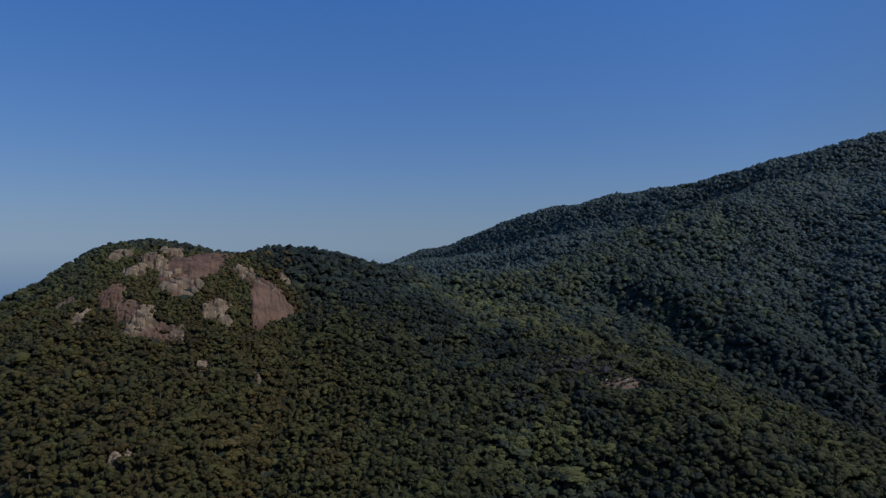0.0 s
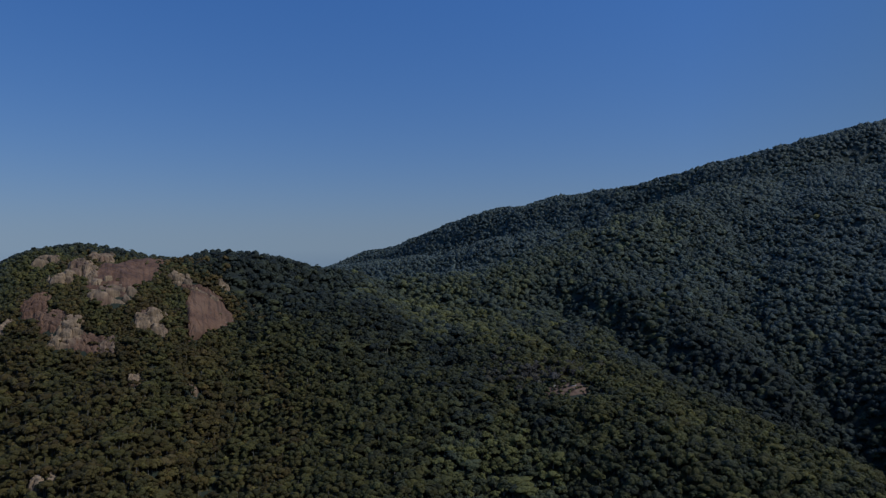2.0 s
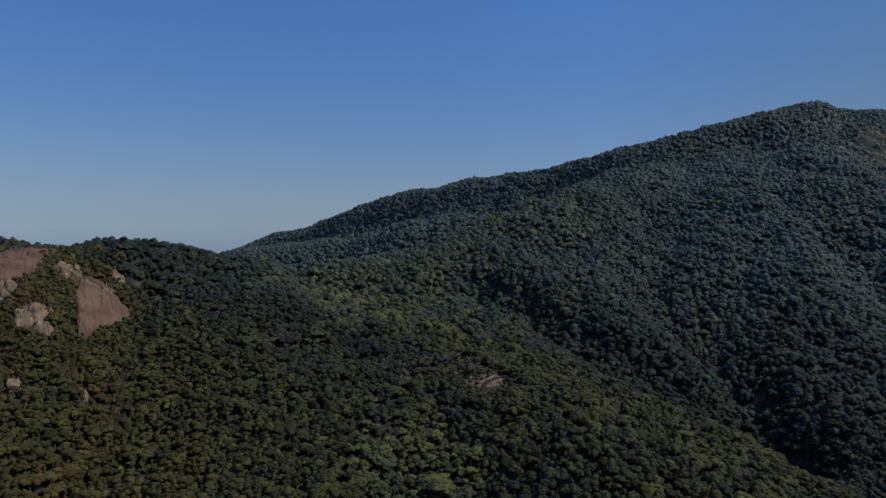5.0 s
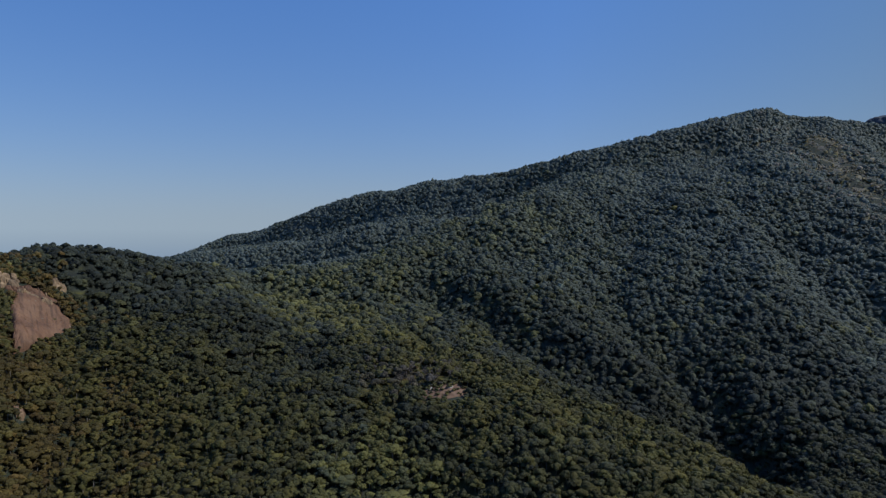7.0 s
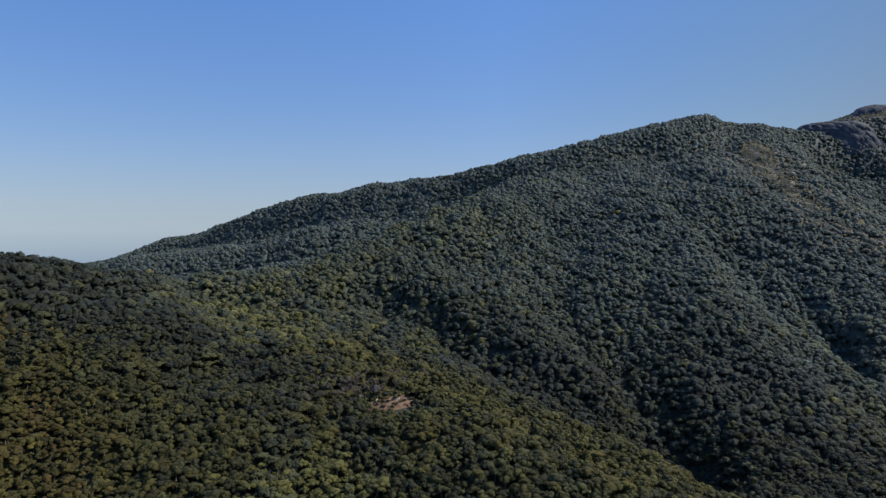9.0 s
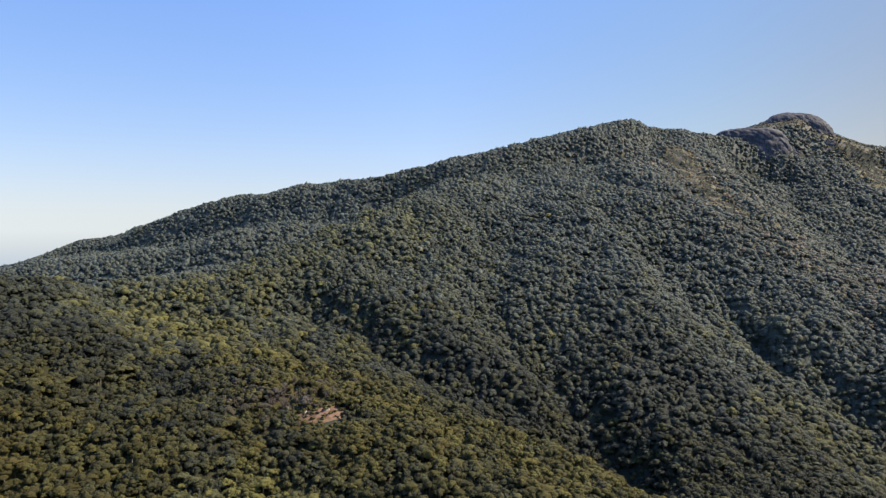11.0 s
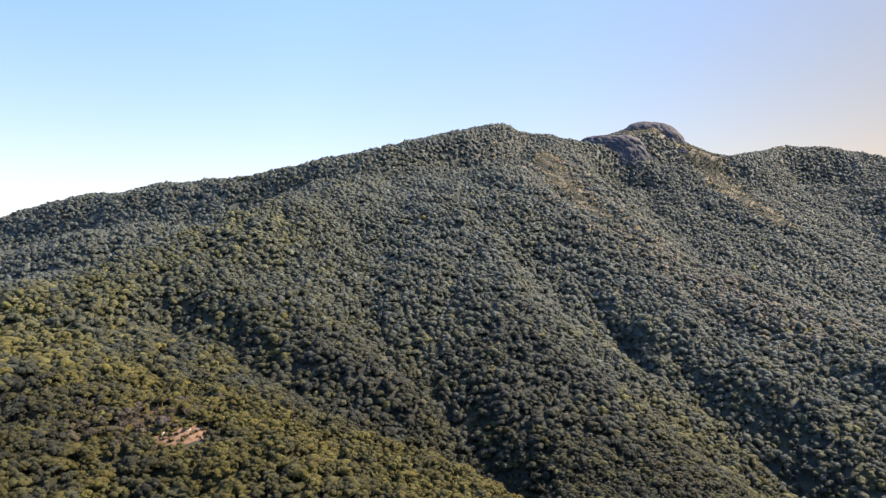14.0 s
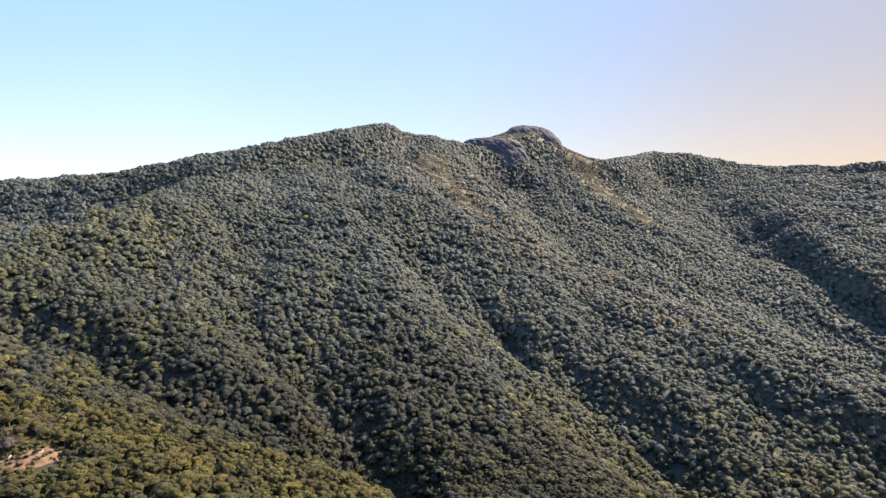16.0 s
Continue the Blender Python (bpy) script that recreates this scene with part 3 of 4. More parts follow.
def scatter(inside, spacing, box, back=-0.3):
    """Trees on a shaken grid over the part of the plan that inside() names."""
    x0, x1, y0, y1 = box
    gx, gy = np.meshgrid(np.arange(x0, x1, spacing), np.arange(y0, y1, spacing * 0.87))
    gx[::2] += spacing / 2
    gx, gy = gx.ravel(), gy.ravel()
    keep = inside(gx, gy)
    gx, gy = gx[keep], gy[keep]
    gx += rng.uniform(-0.42, 0.42, gx.size) * spacing
    gy += rng.uniform(-0.42, 0.42, gx.size) * spacing
    keep = ~bare(gx, gy, 0.2 * spacing) & ~thinned(gx, gy)
    gx, gy = gx[keep], gy[keep]
    gz = height(gx, gy)
    # slopes that face away from the camera's path get no trees
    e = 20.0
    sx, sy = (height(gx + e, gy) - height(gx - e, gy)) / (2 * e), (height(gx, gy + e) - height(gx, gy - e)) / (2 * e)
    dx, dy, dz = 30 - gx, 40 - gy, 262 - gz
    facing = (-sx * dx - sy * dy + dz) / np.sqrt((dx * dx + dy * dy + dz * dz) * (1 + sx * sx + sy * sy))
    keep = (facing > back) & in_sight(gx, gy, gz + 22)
    gx, gy, gz, steep = gx[keep], gy[keep], gz[keep], np.hypot(sx, sy)[keep]
    # on steep ground the trees stand closer in plan
    more = rng.random(gx.size) < np.clip((steep - 0.35) * 1.8, 0, 1)
    ax, ay = gx[more] + rng.uniform(-0.6, 0.6, more.sum()) * spacing, gy[more] + rng.uniform(-0.6, 0.6, more.sum()) * spacing
    free = ~bare(ax, ay, 0.2 * spacing) & ~thinned(ax, ay)
    ax, ay = ax[free], ay[free]
    return np.concatenate([gx, ax]), np.concatenate([gy, ay]), np.concatenate([gz, height(ax, ay)])


def dry_spur(x, y):
    """Brownish dry growth along the shoulder below the peak and down its long spur."""
    return near_line(x, y, LAND["spur_b"][1:9], 70.0) * (0.3 + 0.7 * waves(x, y, 90, 12))


def tint_of(x, y):
    dry = waves(x, y, 260, 3)
    patch = waves(x, y, 70, 4)
    spur = np.maximum(near_line(x, y, LAND["spur_centre"][1:], 52.0), 0.75 * near_line(x, y, LAND["spur_centre"][2:], 105.0) * patch)
    left = np.clip((60 - x) / 160, 0, 1) * np.clip((640 - y) / 100, 0, 1) * (0.45 + 0.55 * waves(x, y, 55, 33))
    crest = near_line(x, y, LAND["left_crest"][14:], 80.0) * np.clip((620 - x) / 300, 0, 1)
    brown = np.exp(-(((x - 116) / 34) ** 2 + ((y - 560) / 22) ** 2))
    rust = sum(np.exp(-(((x - cx) / rx) ** 2 + ((y - cy) / ry) ** 2)) for cx, cy, rx, ry in ((-150, 613, 32, 12), (-182, 562, 18, 14), (-226, 516, 38, 9), (-246, 604, 14, 24), (-196, 508, 20, 9), (-190, 640, 30, 8), (-160, 604, 16, 10), (-140, 600, 18, 6)))
    rocky = np.exp(-(((x + 215) / 75) ** 2 + ((y - 580) / 65) ** 2) ** 2) * waves(x, y, 38, 21)
    t = 0.15 + 0.62 * rocky + 0.34 * dry * patch + 0.27 * spur + 0.12 * np.clip((640 - np.hypot(x - 10, y - 40)) / 120, 0, 1) * np.clip((260 - x) / 80, 0, 1) + 0.72 * left + 0.12 * np.clip((540 - y) / 60, 0, 1) + 0.32 * brown + 0.13 * crest * (0.5 + patch) + rng.normal(0, 0.10, x.shape)
    t = np.where(rng.random(x.shape) < 0.002, rng.uniform(0.5, 0.75, x.shape), np.minimum(t, 0.66 + 0.16 * left + 0.1 * rng.random(x.shape) ** 3 - 0.28 * np.clip((np.hypot(x, y - 40) - 620) / 200, 0, 1)))
    t = np.where(rng.random(x.shape) < 0.62 * dry_spur(x, y), rng.uniform(0.97, 1.0, x.shape), t)
    t = np.where(rng.random(x.shape) < 0.75 * brown, rng.uniform(0.95, 1.0, x.shape), t)
    t = np.where(rng.random(x.shape) < rust, rng.uniform(0.82, 0.91, x.shape), t)
    t = np.where(rng.random(x.shape) < 0.9 * heath(x, y), rng.uniform(0.92, 1.0, x.shape), t)
    return np.clip(t, 0.0, 1.0)


def haze_of(x, y, z, tint):
    """Haze painted into the leaf colour: greyer and bluer high up, far off and on the ridge behind the near crest."""
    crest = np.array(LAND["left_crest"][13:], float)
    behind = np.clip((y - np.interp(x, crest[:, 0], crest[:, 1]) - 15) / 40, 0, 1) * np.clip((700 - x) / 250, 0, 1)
    r, a = from_viewpoint(x, y)
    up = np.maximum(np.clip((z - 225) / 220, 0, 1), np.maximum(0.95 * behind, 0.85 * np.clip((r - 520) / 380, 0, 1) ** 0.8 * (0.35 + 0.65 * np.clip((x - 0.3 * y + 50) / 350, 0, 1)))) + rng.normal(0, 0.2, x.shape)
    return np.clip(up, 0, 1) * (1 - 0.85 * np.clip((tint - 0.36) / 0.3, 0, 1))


def lightness_of(x, y):
    """How light the leaves are: random tone, and painted light: dimmed near the camera, raised far off for haze and
    along the near spur.
    """
    r, a = from_viewpoint(x, y)
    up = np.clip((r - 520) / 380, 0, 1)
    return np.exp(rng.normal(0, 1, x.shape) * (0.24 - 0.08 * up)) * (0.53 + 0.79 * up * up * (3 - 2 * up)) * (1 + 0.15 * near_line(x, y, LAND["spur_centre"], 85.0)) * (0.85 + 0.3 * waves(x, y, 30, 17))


ICO_V = np.array([
    (0, 0, -1), (0.7236, -0.5257, -0.4472), (-0.2764, -0.8506, -0.4472), (-0.8944, 0, -0.4472), (-0.2764, 0.8506, -0.4472),
    (0.7236, 0.5257, -0.4472), (0.2764, -0.8506, 0.4472), (-0.7236, -0.5257, 0.4472), (-0.7236, 0.5257, 0.4472),
    (0.2764, 0.8506, 0.4472), (0.8944, 0, 0.4472), (0, 0, 1)])
ICO_F = np.array([(0, 1, 2), (1, 0, 5), (0, 2, 3), (0, 3, 4), (0, 4, 5), (1, 5, 10), (2, 1, 6), (3, 2, 7), (4, 3, 8), (5, 4, 9),
                  (1, 10, 6), (2, 6, 7), (3, 7, 8), (4, 8, 9), (5, 9, 10), (6, 10, 11), (7, 6, 11), (8, 7, 11), (9, 8, 11), (10, 9, 11)])
ICO_F = ICO_F[5:]


def crown_template(seed, lumps, sprays, spray_size):
    """A crown one metre in radius, its middle at the origin: rounded lumps of foliage heaped to a dome, and sprays of leaves
    that break its outline. Gives points, triangles and how many of them, from the first, are rounded."""
    g = np.random.default_rng(seed)
    V, F, n, heaps = [], [], 0, []
    for k in range(lumps):
        if k == 0:
            middle, r = np.array([g.uniform(-0.15, 0.15), g.uniform(-0.15, 0.15), 0.28]), 0.95 / lumps ** 0.28
        else:
            a, out = 6.283 * (k + g.uniform(-0.35, 0.35)) / (lumps - 1), g.uniform(0.42, 0.66)
            middle, r = np.array([out * math.cos(a), out * math.sin(a), g.uniform(-0.35, 0.22)]), g.uniform(0.75, 1.0) / lumps ** 0.36
        c, s = math.cos(k * 2.4 + seed), math.sin(k * 2.4 + seed)
        V.append((ICO_V * g.uniform(0.66, 1.3, (12, 1)) * r) @ np.array([(c, -s, 0), (s, c, 0), (0, 0, 0.85)]) + middle)
        F.append(ICO_F + n)
        n += 12
        heaps.append((middle, r))
    rounded = len(ICO_F) * lumps
    for k in range(sprays):
        middle, r = heaps[g.integers(len(heaps))]
        d = g.normal(0, 1, 3)
        d[2] = abs(d[2]) * 0.9 - 0.1
        d /= np.linalg.norm(d)
        p = middle + d * r * g.uniform(0.85, 1.1) * (1, 1, 0.85)
        axis = np.cross(d, g.normal(0, 1, 3))
        axis /= np.linalg.norm(axis)
        side = np.cross(d, axis)
        lift = d * g.uniform(-0.2, 0.6)
        s = spray_size * g.uniform(0.6, 1.3)
        V.append(np.stack([p - axis * s * 0.6 - side * s * 0.3, p + axis * s * 0.6 - side * s * 0.2, p + side * s * 0.7 + lift * s]))
        F.append(np.array([(n, n + 1, n + 2)]))
        n += 3
    return np.concatenate(V), np.concatenate(F), rounded


def trunk_template(sides):
    V, F = [], []
    for z, r in ((-0.25, 0.05), (0.75, 0.025)):
        V += [(r * math.cos(6.283 * k / sides), r * math.sin(6.283 * k / sides), z) for k in range(sides)]
    for k in range(sides):
        b = (k + 1) % sides
        F += [(k, b, sides + b), (k, sides + b, sides + k)]
    return np.array(V), np.array(F)


def stand_of_trees(name, label, x, y, z, radius, tall, templates, trunks):
    """Many trees as one mesh: crowns from the templates, each turned, stretched and tinted for itself."""
    tint = tint_of(x, y)
    # haze painted into each tree's leaf colour
    high = haze_of(x, y, z, tint)
    lightness = lightness_of(x, y)
    kind = rng.integers(len(templates), size=x.size)
    turn = rng.uniform(0, 6.283, x.size)
    wide = np.clip(radius / np.median(radius) - 1.25, 0, 1)
    squash = rng.uniform(0.72, 1.15, x.size) / (1 + 0.6 * wide)
    tint = np.where((tint > 0.3) & (tint < 0.76), np.minimum(tint + 0.22 * wide, 0.76), tint)
    VS, FS, TS, HS, GS, SS, start = [], [], [], [], [], [], 0
    for k, (tv, tf, rounded) in enumerate(templates):
        s = np.nonzero(kind == k)[0]
        if not s.size:
            continue
        c, sn = np.cos(turn[s])[:, None], np.sin(turn[s])[:, None]
        r = radius[s][:, None]
        px = x[s][:, None] + r * (tv[:, 0] * c - tv[:, 1] * sn)
        py = y[s][:, None] + r * (tv[:, 0] * sn + tv[:, 1] * c)
        pz = (z[s] + tall[s])[:, None] + r * (squash[s][:, None] * tv[:, 2] - 0.8)
        VS.append(np.stack([px, py, pz], -1).reshape(-1, 3))
        FS.append((tf[None] + (start + np.arange(s.size) * len(tv))[:, None, None]).reshape(-1, 3))
        TS.append(np.repeat(tint[s], len(tv)))
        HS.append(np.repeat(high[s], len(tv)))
        GS.append(np.repeat(lightness[s], len(tv)))
        SS.append(np.tile(np.arange(len(tf)) < rounded, s.size))
        start += s.size * len(tv)
    leaf_faces = sum(len(f) for f in FS)
    if trunks:
        tv, tf = trunk_template(3)
        h = tall[:, None]
        VS.append(np.stack([x[:, None] + h * tv[:, 0] * 0.8, y[:, None] + h * tv[:, 1] * 0.8, z[:, None] + h * tv[:, 2]], -1).reshape(-1, 3))
        FS.append((tf[None] + (start + np.arange(x.size) * len(tv))[:, None, None]).reshape(-1, 3))
        TS.append(np.repeat(tint, len(tv)))
        HS.append(np.repeat(high, len(tv)))
        GS.append(np.repeat(lightness, len(tv)))
        SS.append(np.ones(len(tf) * x.size, bool))
    me = mesh_of(name, np.concatenate(VS), np.concatenate(FS), [FOLIAGE, BARK])
    slots = np.zeros(len(me.polygons), np.int32)
    slots[leaf_faces:] = 1
    me.polygons.foreach_set("material_index", slots)
    me.polygons.foreach_set("use_smooth", np.concatenate(SS))
    me.attributes.new("tint", "FLOAT", "POINT").data.foreach_set("value", np.concatenate(TS).astype(np.float32))
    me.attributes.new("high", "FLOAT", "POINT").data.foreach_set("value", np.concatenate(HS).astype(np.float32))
    me.attributes.new("lightness", "FLOAT", "POINT").data.foreach_set("value", np.concatenate(GS).astype(np.float32))
    return tagged(new(name, me), label, "forest", kind="stuff")


# distance and bearing from a point beside the camera's path
def from_viewpoint(x, y):
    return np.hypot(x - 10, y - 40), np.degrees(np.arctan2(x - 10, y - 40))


def zone(r0, r1, a0, a1):
    def inside(x, y):
        r, a = from_viewpoint(x, y)
        return (r >= r0) & (r < r1) & (a > a0) & (a < a1)
    return inside


def sizes(x, y, mean):
    """Crown radius and height: low growth on the rocky dome, taller in some patches than in others."""
    n = x.size
    dome = np.exp(-(((x + 240) / 112) ** 2 + ((y - 605) / 95) ** 2) ** 2)
    broad = np.where(rng.random(n) < 0.06, rng.uniform(1.4, 2.1, n), 1.0)
    low = np.maximum(heath(x, y), 0.6 * np.exp(-((x - 136) / 20) ** 2 - ((y - 514) / 9) ** 2))
    r = mean * broad * np.clip(np.exp(rng.normal(-0.12, 0.33, n)), 0.42, 1.6) * (1 - 0.60 * dome) * (1 - 0.68 * low) * (0.85 + 0.35 * waves(x, y, 45, 9))
    tall = (1 - 0.6 * low) * (3.2 - 1.9 * dome + r * rng.uniform(0.95, 1.35, n) / broad ** 0.6 + 4.0 * (waves(x, y, 36, 51) - 0.5) * (1 - dome) + rng.uniform(0, 1.8, n) * (1 - dome))
    return r, np.minimum(tall, 11 - 6.5 * dome)


def build_forest():
    near_t = [crown_template(k, 4, 42, 0.30) for k in range(14)]
    mid_t = [crown_template(40 + k, 3, 24, 0.36) for k in range(12)]
    far_t = [crown_template(80 + k, 1, 5, 0.58) for k in range(10)]

    def on_left(x, y):
        return zone(345, 600, -36, 79)(x, y) & (x < -30 - 0.1 * (y - 450))

    def beyond_left(x, y):
        return zone(345, 600, -36, 79)(x, y) & ~on_left(x, y)

    x, y, z = scatter(on_left, 4.5, (-560, 0, 280, 660))
    r, tall = sizes(x, y, 2.7)
    stand_of_trees("forest_left", "olive-green forest of small trees below the rocky hill", x, y, z, r, tall, [crown_template(20 + k, 3, 26, 0.34) for k in range(12)], True)
    x, y, z = scatter(beyond_left, 5.3, (-560, 720, 30, 760))
    near = np.argsort(np.hypot(x - 70, y - 455))[:NEAR_TREES]
    rest = np.ones(x.size, bool)
    rest[near] = False
    r, tall = sizes(x, y, 3.4)
    single_trees(x[near], y[near], z[near], r[near], tall[near])
    stand_of_trees("forest_near", "dense evergreen forest canopy on the lower slopes", x[rest], y[rest], z[rest], r[rest], tall[rest], near_t, True)
    x, y, z = scatter(zone(600, 1150, -36, 79), 6.9, (-800, 1250, 30, 1250))
    r, tall = sizes(x, y, 4.3)
    r = np.minimum(r, 6.6)
    stand_of_trees("forest_middle", "dense dark green forest on the mountain flanks", x, y, z, r, tall, mid_t, False)
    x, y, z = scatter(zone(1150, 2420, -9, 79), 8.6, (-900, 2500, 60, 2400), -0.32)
    r, tall = sizes(x, y, 5.0)
    r = np.minimum(r * np.exp(rng.normal(0, 0.14, x.size)), 6.0)
    tall = np.minimum(tall, 10.5)
    stand_of_trees("forest_far", "distant forest on the high crests and far ridge", x, y, z, r, 3.6 + 0.28 * tall, far_t, False)
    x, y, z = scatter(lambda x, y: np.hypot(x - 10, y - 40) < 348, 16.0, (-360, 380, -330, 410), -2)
    r, tall = sizes(x, y, 8.0)
    stand_of_trees("forest_valley", "unbroken forest in the valley below", x, y, z, r, tall, far_t, False)

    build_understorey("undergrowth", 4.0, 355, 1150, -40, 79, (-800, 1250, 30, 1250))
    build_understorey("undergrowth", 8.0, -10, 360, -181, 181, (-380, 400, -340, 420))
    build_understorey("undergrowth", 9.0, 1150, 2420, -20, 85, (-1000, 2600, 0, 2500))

    def on_dome(x, y):
        return ((x + 228) / 115) ** 2 + ((y - 578) / 88) ** 2 < 1
    x, y, z = scatter(on_dome, 3.3, (-350, -110, 485, 670))
    r = 1.7 * np.exp(rng.normal(0, 0.32, x.size))
    stand_of_trees("shrubs", "low dense shrubs between the rocks on the hilltop", x, y, z, r, 0.8 + 1.1 * r, far_t, False)
    # a few bushes root in the cracks of the rocks
    x, y = rng.uniform(-310, -125, 5200), rng.uniform(500, 660, 5200)
    keep = bare(x, y) & (waves(x, y, 16, 61) > 0.84)
    x, y = x[keep], y[keep]
    r = 1.1 * np.exp(rng.normal(0, 0.35, x.size))
    stand_of_trees("bushes", "small bushes and dry tufts rooted in cracks of the rocks", x, y, height(x, y) + 1.6, r, 0.9 + 1.1 * r, mid_t, False)


def build_understorey(name, step, r0, r1, a0, a1, box):
    """The closed lower layer of the canopy that fills the gaps between the crowns."""
    xs, ys = np.arange(box[0], box[1], step), np.arange(box[2], box[3], step)
    gx, gy = np.meshgrid(xs, ys)
    gx = gx + rng.uniform(-0.3, 0.3, gx.shape) * step
    gy = gy + rng.uniform(-0.3, 0.3, gy.shape) * step
    r, a = from_viewpoint(gx, gy)
    use = (r > r0 - step) & (r < r1 + step) & (a > a0) & (a < a1)
    dome = np.exp(-(((gx + 240) / 112) ** 2 + ((gy - 605) / 95) ** 2) ** 2)
    gz = np.zeros(gx.shape)
    gz[use] = height(gx[use], gy[use])
    gz += (1.1 + 1.7 * np.clip((r - 560) / 80, 0, 1) + 3.0 * (waves(gx, gy, 36, 51) - 0.5) + 2.0 * (waves(gx, gy, 13, 41) - 0.5) + rng.normal(0, 0.12 * step + 0.3, gx.shape)) * (1 - 0.72 * dome) * (1 - 0.75 * heath(gx, gy)) - 1.3 * np.clip((r - 1100) / 60, 0, 1)
    cover = use & ~bare(gx, gy)
    nx = len(xs)
    i = (np.arange(len(ys) - 1)[:, None] * nx + np.arange(nx - 1)).ravel()
    flat = cover.ravel()
    i = i[flat[i] & flat[i + 1] & flat[i + nx] & flat[i + nx + 1]]
    faces = np.concatenate([np.stack([i, i + 1, i + 1 + nx], -1), np.stack([i, i + 1 + nx, i + nx], -1)])
    used, faces = np.unique(faces, return_inverse=True)
    x, y, z = gx.ravel()[used], gy.ravel()[used], gz.ravel()[used]
    me = mesh_of(name, np.stack([x, y, z], -1), faces.reshape(-1, 3), [FOLIAGE], True)
    tint = tint_of(x, y)
    # the undergrowth carries the same painted haze and lightness
    for key, value in (("tint", tint), ("high", haze_of(x, y, z, tint)), ("lightness", 0.85 * lightness_of(x, y))):
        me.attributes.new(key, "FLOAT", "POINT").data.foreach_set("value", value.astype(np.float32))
    tagged(new(name, me), "dense leafy undergrowth that closes the forest canopy", "undergrowth", kind="stuff")


NEAR_TREES = 290


def single_trees(x, y, z, radius, tall):
    """The trees at the foot of the slope: trunk with limbs, and crown, in a few growths."""
    growths = []
    for k in range(8):
        tv, tf, rounded = crown_template(120 + k, 7, 90, 0.24)
        crowns = []
        for tint in (0.08, 0.24, 0.4, 0.62):
            me = mesh_of("crown", tv * (1, 1, 0.9) + (0, 0, 1.6), tf, [FOLIAGE])
            me.attributes.new("tint", "FLOAT", "POINT").data.foreach_set("value", np.full(len(tv), tint, np.float32))
            me.attributes.new("lightness", "FLOAT", "POINT").data.foreach_set("value", np.full(len(tv), (0.8, 1.2)[k % 2], np.float32))
            me.polygons.foreach_set("use_smooth", np.arange(len(tf)) < rounded)
            crowns.append(me)
        g = np.random.default_rng(200 + k)
        V, F, n = [], [], 0
        runs = [((0, 0, -0.4), (0.04, 0.02, 1.3), 0.10, 0.06)]
        for j in range(4):
            a = 6.283 * (j + g.uniform(-0.3, 0.3)) / 4
            runs.append(((0.03, 0.01, 0.9 + 0.1 * j), (0.6 * math.cos(a), 0.6 * math.sin(a), 1.6), 0.05, 0.02))
        for p, q, r0, r1 in runs:
            for c, r in ((p, r0), (q, r1)):
                V += [(c[0] + r * math.cos(1.2566 * i), c[1] + r * math.sin(1.2566 * i), c[2]) for i in range(5)]
            F += [(n + i, n + (i + 1) % 5, n + 5 + (i + 1) % 5, n + 5 + i) for i in range(5)]
            n += 10
        growths.append((mesh_of("trunk", V, F, [BARK], True), crowns))
    tint = tint_of(x, y)
    for k in range(x.size):
        trunk, crowns = growths[rng.integers(len(growths))]
        tree = new("tree")
        tree.empty_display_size = 0.5
        tree.matrix_world = pose(x[k], y[k], z[k], 0, 0, rng.uniform(0, 360))
        tree.scale = (radius[k], radius[k], tall[k] / 2.4)
        shade = int(np.argmin(np.abs(np.array((0.08, 0.24, 0.4, 0.62)) - tint[k])))
        tagged(tree, ("dark green", "mid-green", "olive green", "yellowish olive")[shade] + " broadleaf tree in the dense hillside forest", "tree", "forest trees")
        part("trunk", trunk, tree, "pale grey bark")
        part("crown", crowns[shade], tree)


build_forest()


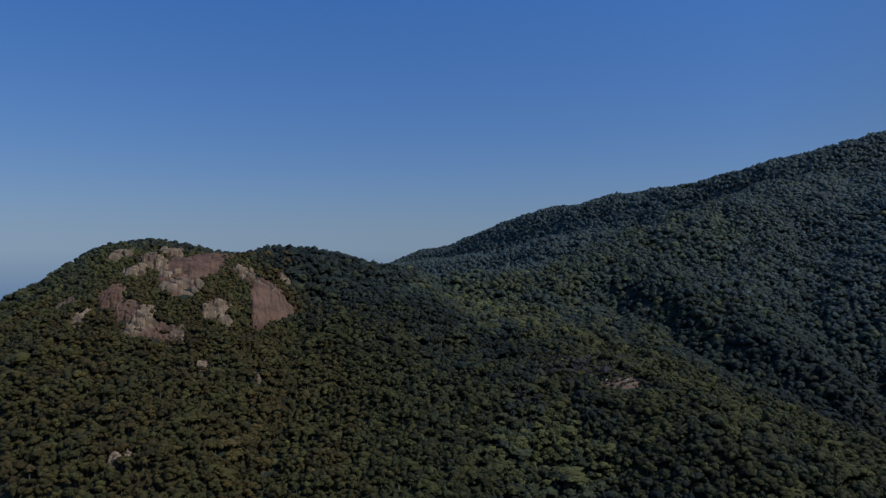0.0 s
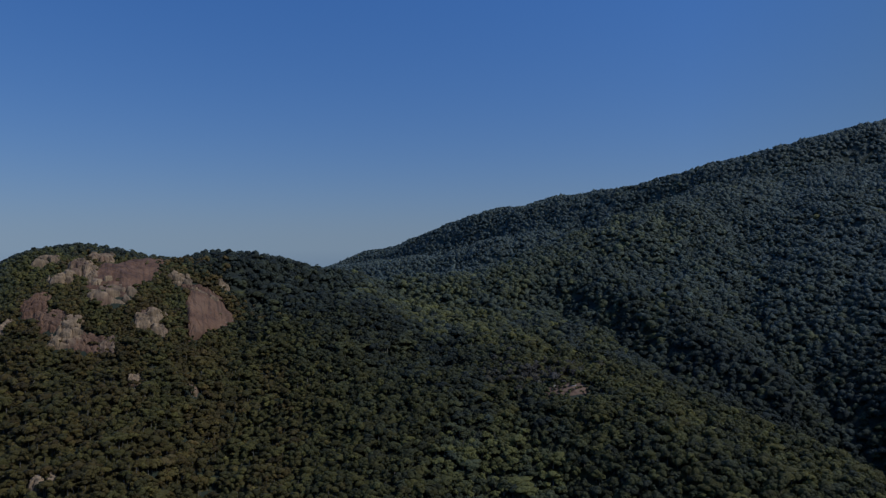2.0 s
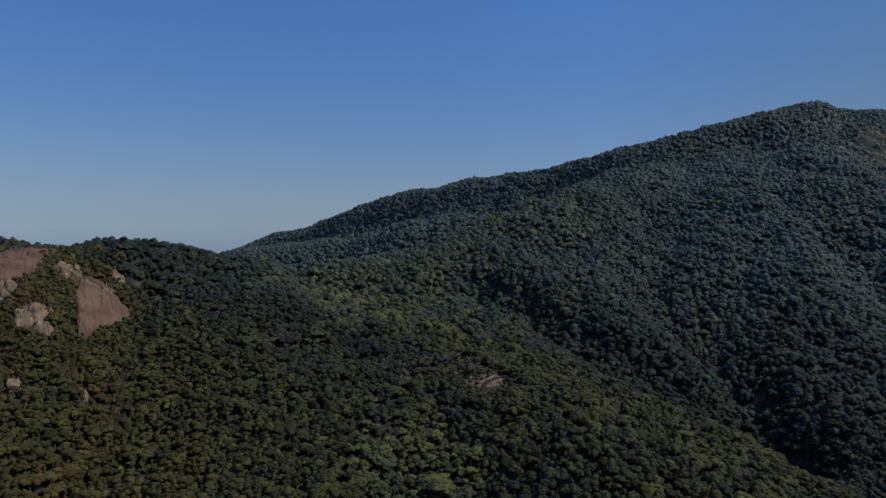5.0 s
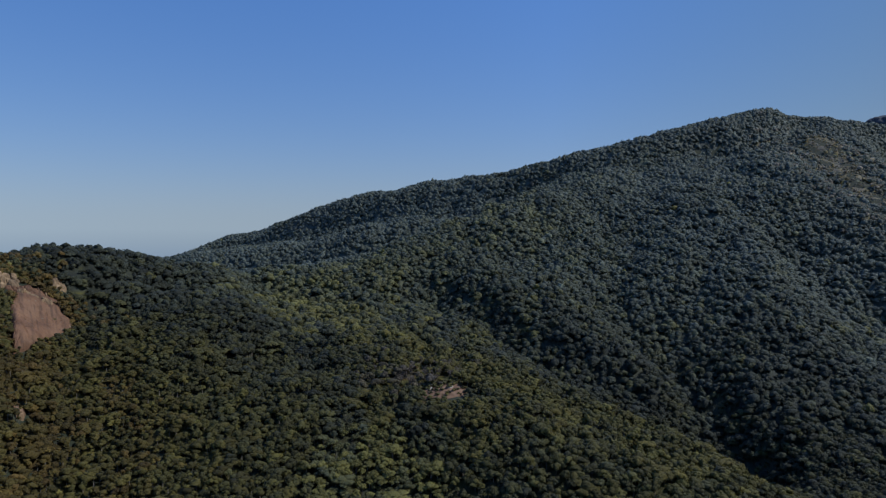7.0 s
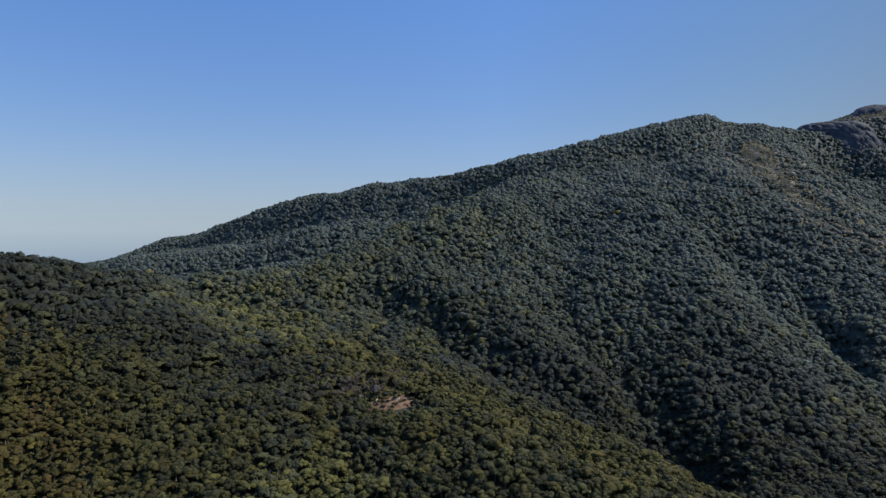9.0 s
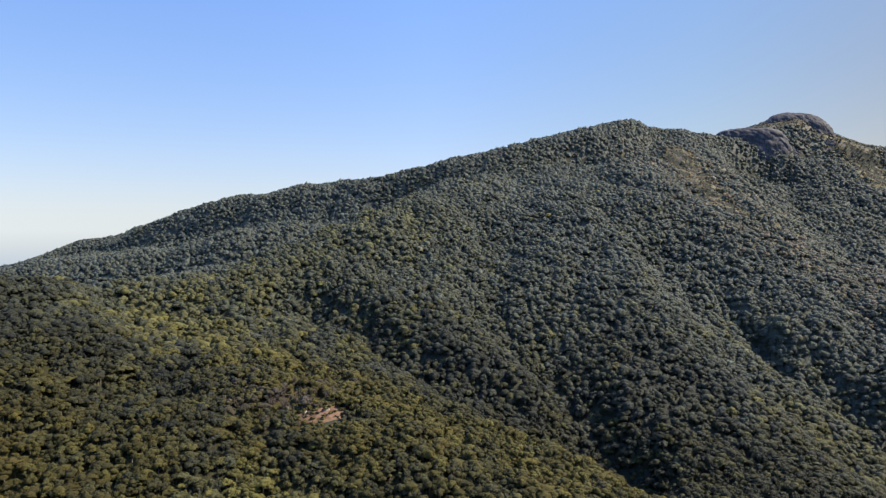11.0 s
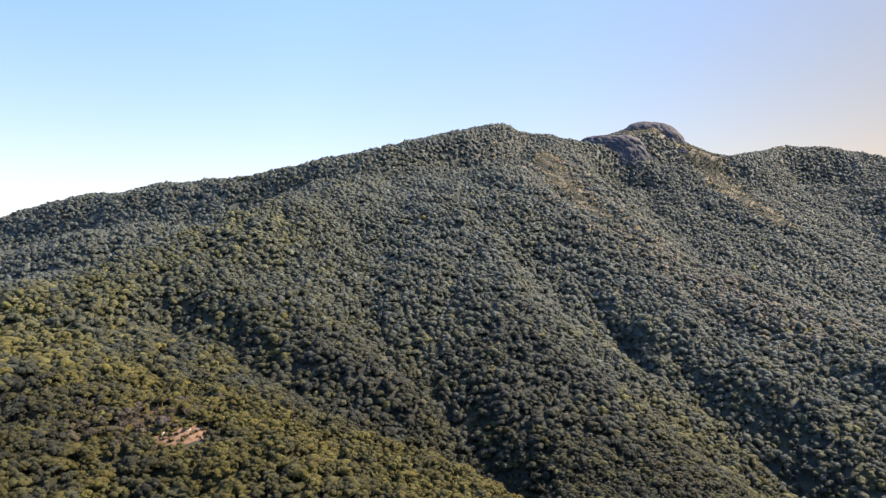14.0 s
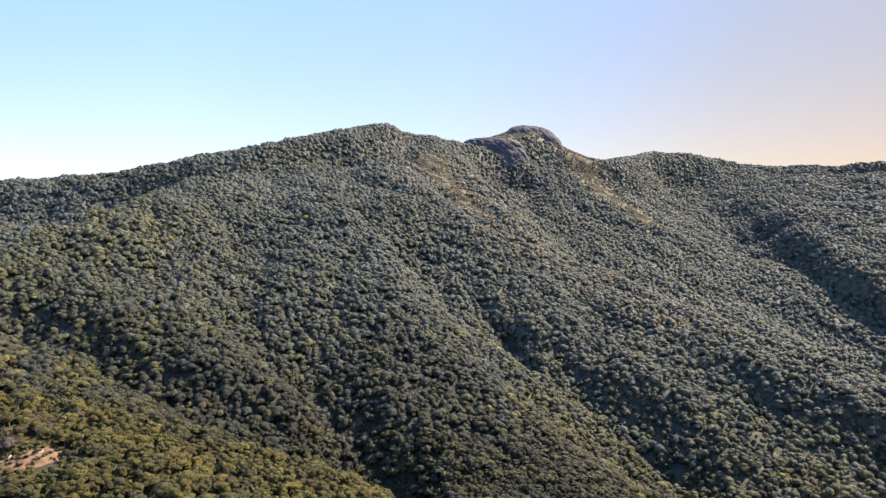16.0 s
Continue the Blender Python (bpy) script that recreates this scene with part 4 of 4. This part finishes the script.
def build_clearing():
    """Dry reddish earth with small stones, and bare grey saplings along its upper edge."""
    rings, n = 9, 40
    V, F = [(0, 0, 0.0)], []
    for j in range(1, rings + 1):
        for i in range(n):
            a = 2 * math.pi * i / n
            e = 1 + 0.3 * noise.noise(Vector((2 * math.cos(a), 2 * math.sin(a), 3)))
            V.append((18 * e * j / rings * math.cos(a) - 4, 12 * e * j / rings * math.sin(a) - 1, 0.0))
    V = np.array(V) + (CLEARING[0], CLEARING[1], 0)
    bump = np.array([noise.noise(Vector((v[0] * 0.35, v[1] * 0.35, 0))) for v in V])
    V[:, 2] = height(V[:, 0], V[:, 1]) + 0.6 + 0.5 * bump
    V[-n:, 2] -= 1.4
    F += [(0, 1 + i, 1 + (i + 1) % n) for i in range(n)]
    for j in range(rings - 1):
        for i in range(n):
            a, b = 1 + j * n + i, 1 + j * n + (i + 1) % n
            F += [(a, a + n, b + n), (a, b + n, b)]
    patch = new("dry_clearing", mesh_of("dry_clearing", V, F, [DRY_SOIL], True))
    tagged(patch, "small bare clearing of dry reddish earth in the forest", "ground", kind="structure")
    x, y = CLEARING[0] + rng.uniform(-18, 14, 420), CLEARING[1] + rng.uniform(-11, 9, 420)
    keep = waves(x, y, 7, 77) > 0.64
    x, y = x[keep], y[keep]
    r = 0.75 * np.exp(rng.normal(0, 0.4, x.size))
    stand_of_trees("tufts", "dry tufts and low bushes scattered over the clearing", x, y, height(x, y) + 0.5, r, 0.5 + 0.9 * r, [crown_template(300 + k, 1, 10, 0.5) for k in range(4)], False)
    x, y = CLEARING[0] + rng.uniform(-30, 16, 170), CLEARING[1] + rng.uniform(8, 17, 170)
    r = 1.5 * np.exp(rng.normal(0, 0.3, x.size))
    stand_of_trees("dry_bushes", "brownish dry bushes along the upper edge of the clearing", x, y, height(x, y), r, 1.2 + 1.0 * r, [crown_template(320 + k, 2, 24, 0.4) for k in range(5)], False)
    build_bare_trees()


def branch_mesh(name, runs, sides, mat):
    """Tapered branches from (start, end, radius, radius) runs, in one mesh."""
    V, F, m = [], [], 0
    for p, q, r0, r1 in runs:
        d = Vector(q) - Vector(p)
        e = d.orthogonal().normalized()
        f = d.cross(e).normalized()
        for c, r in ((Vector(p), r0), (Vector(q), r1)):
            V += [c + r * (e * math.cos(6.283 * i / sides) + f * math.sin(6.283 * i / sides)) for i in range(sides)]
        F += [(m + i, m + (i + 1) % sides, m + sides + (i + 1) % sides, m + sides + i) for i in range(sides)]
        m += 2 * sides
    return mesh_of(name, V, F, [mat], True)


def bare_tree(g):
    """A leafless tree: a short bole, limbs that fork twice, and a haze of fine upright twigs."""
    tall = g.uniform(6.5, 10)
    lean = Vector((g.uniform(-0.1, 0.1), g.uniform(-0.1, 0.1), 1)) * tall * 0.45
    bole = [((0, 0, -0.6), lean, 0.2, 0.13)]
    limbs, twigs = [], []
    for j in range(6):
        a = 6.283 * (j + g.uniform(-0.4, 0.4)) / 6
        foot = lean * g.uniform(0.45, 1.0)
        tip = foot + Vector((math.cos(a) * g.uniform(0.12, 0.26), math.sin(a) * g.uniform(0.12, 0.26), g.uniform(0.25, 0.5))) * tall
        limbs.append((foot, tip, 0.13, 0.07))
        for k in range(6):
            low = foot.lerp(tip, g.uniform(0.3, 1.0))
            high = low + Vector((g.uniform(-0.12, 0.12), g.uniform(-0.12, 0.12), g.uniform(0.06, 0.2))) * tall
            twigs.append((low, high, 0.08, 0.05))
            for i in range(6):
                mid = low.lerp(high, g.uniform(0.3, 1.0))
                twigs.append((mid, mid + Vector((g.uniform(-0.08, 0.08), g.uniform(-0.08, 0.08), g.uniform(0.0, 0.12))) * tall, 0.07, 0.04))
    return branch_mesh("trunk", bole, 6, BARK), branch_mesh("limbs", limbs, 4, TWIG), branch_mesh("twigs", twigs, 3, TWIG)


def build_bare_trees():
    g = np.random.default_rng(31)
    growths = [bare_tree(g) for k in range(5)]
    for k in range(30):
        x, y = CLEARING[0] + g.uniform(-38, 10), CLEARING[1] + g.uniform(11, 34)
        tree = new("bare_tree")
        tree.empty_display_size = 0.5
        tree.matrix_world = pose(x, y, float(height(x, y)), 0, 0, g.uniform(0, 360))
        tagged(tree, "leafless grey-brown tree beside the dry clearing", "tree", "bare trees")
        for name, me in zip(("trunk", "limbs", "twigs"), growths[k % 5]):
            part(name, me, tree)


build_clearing()
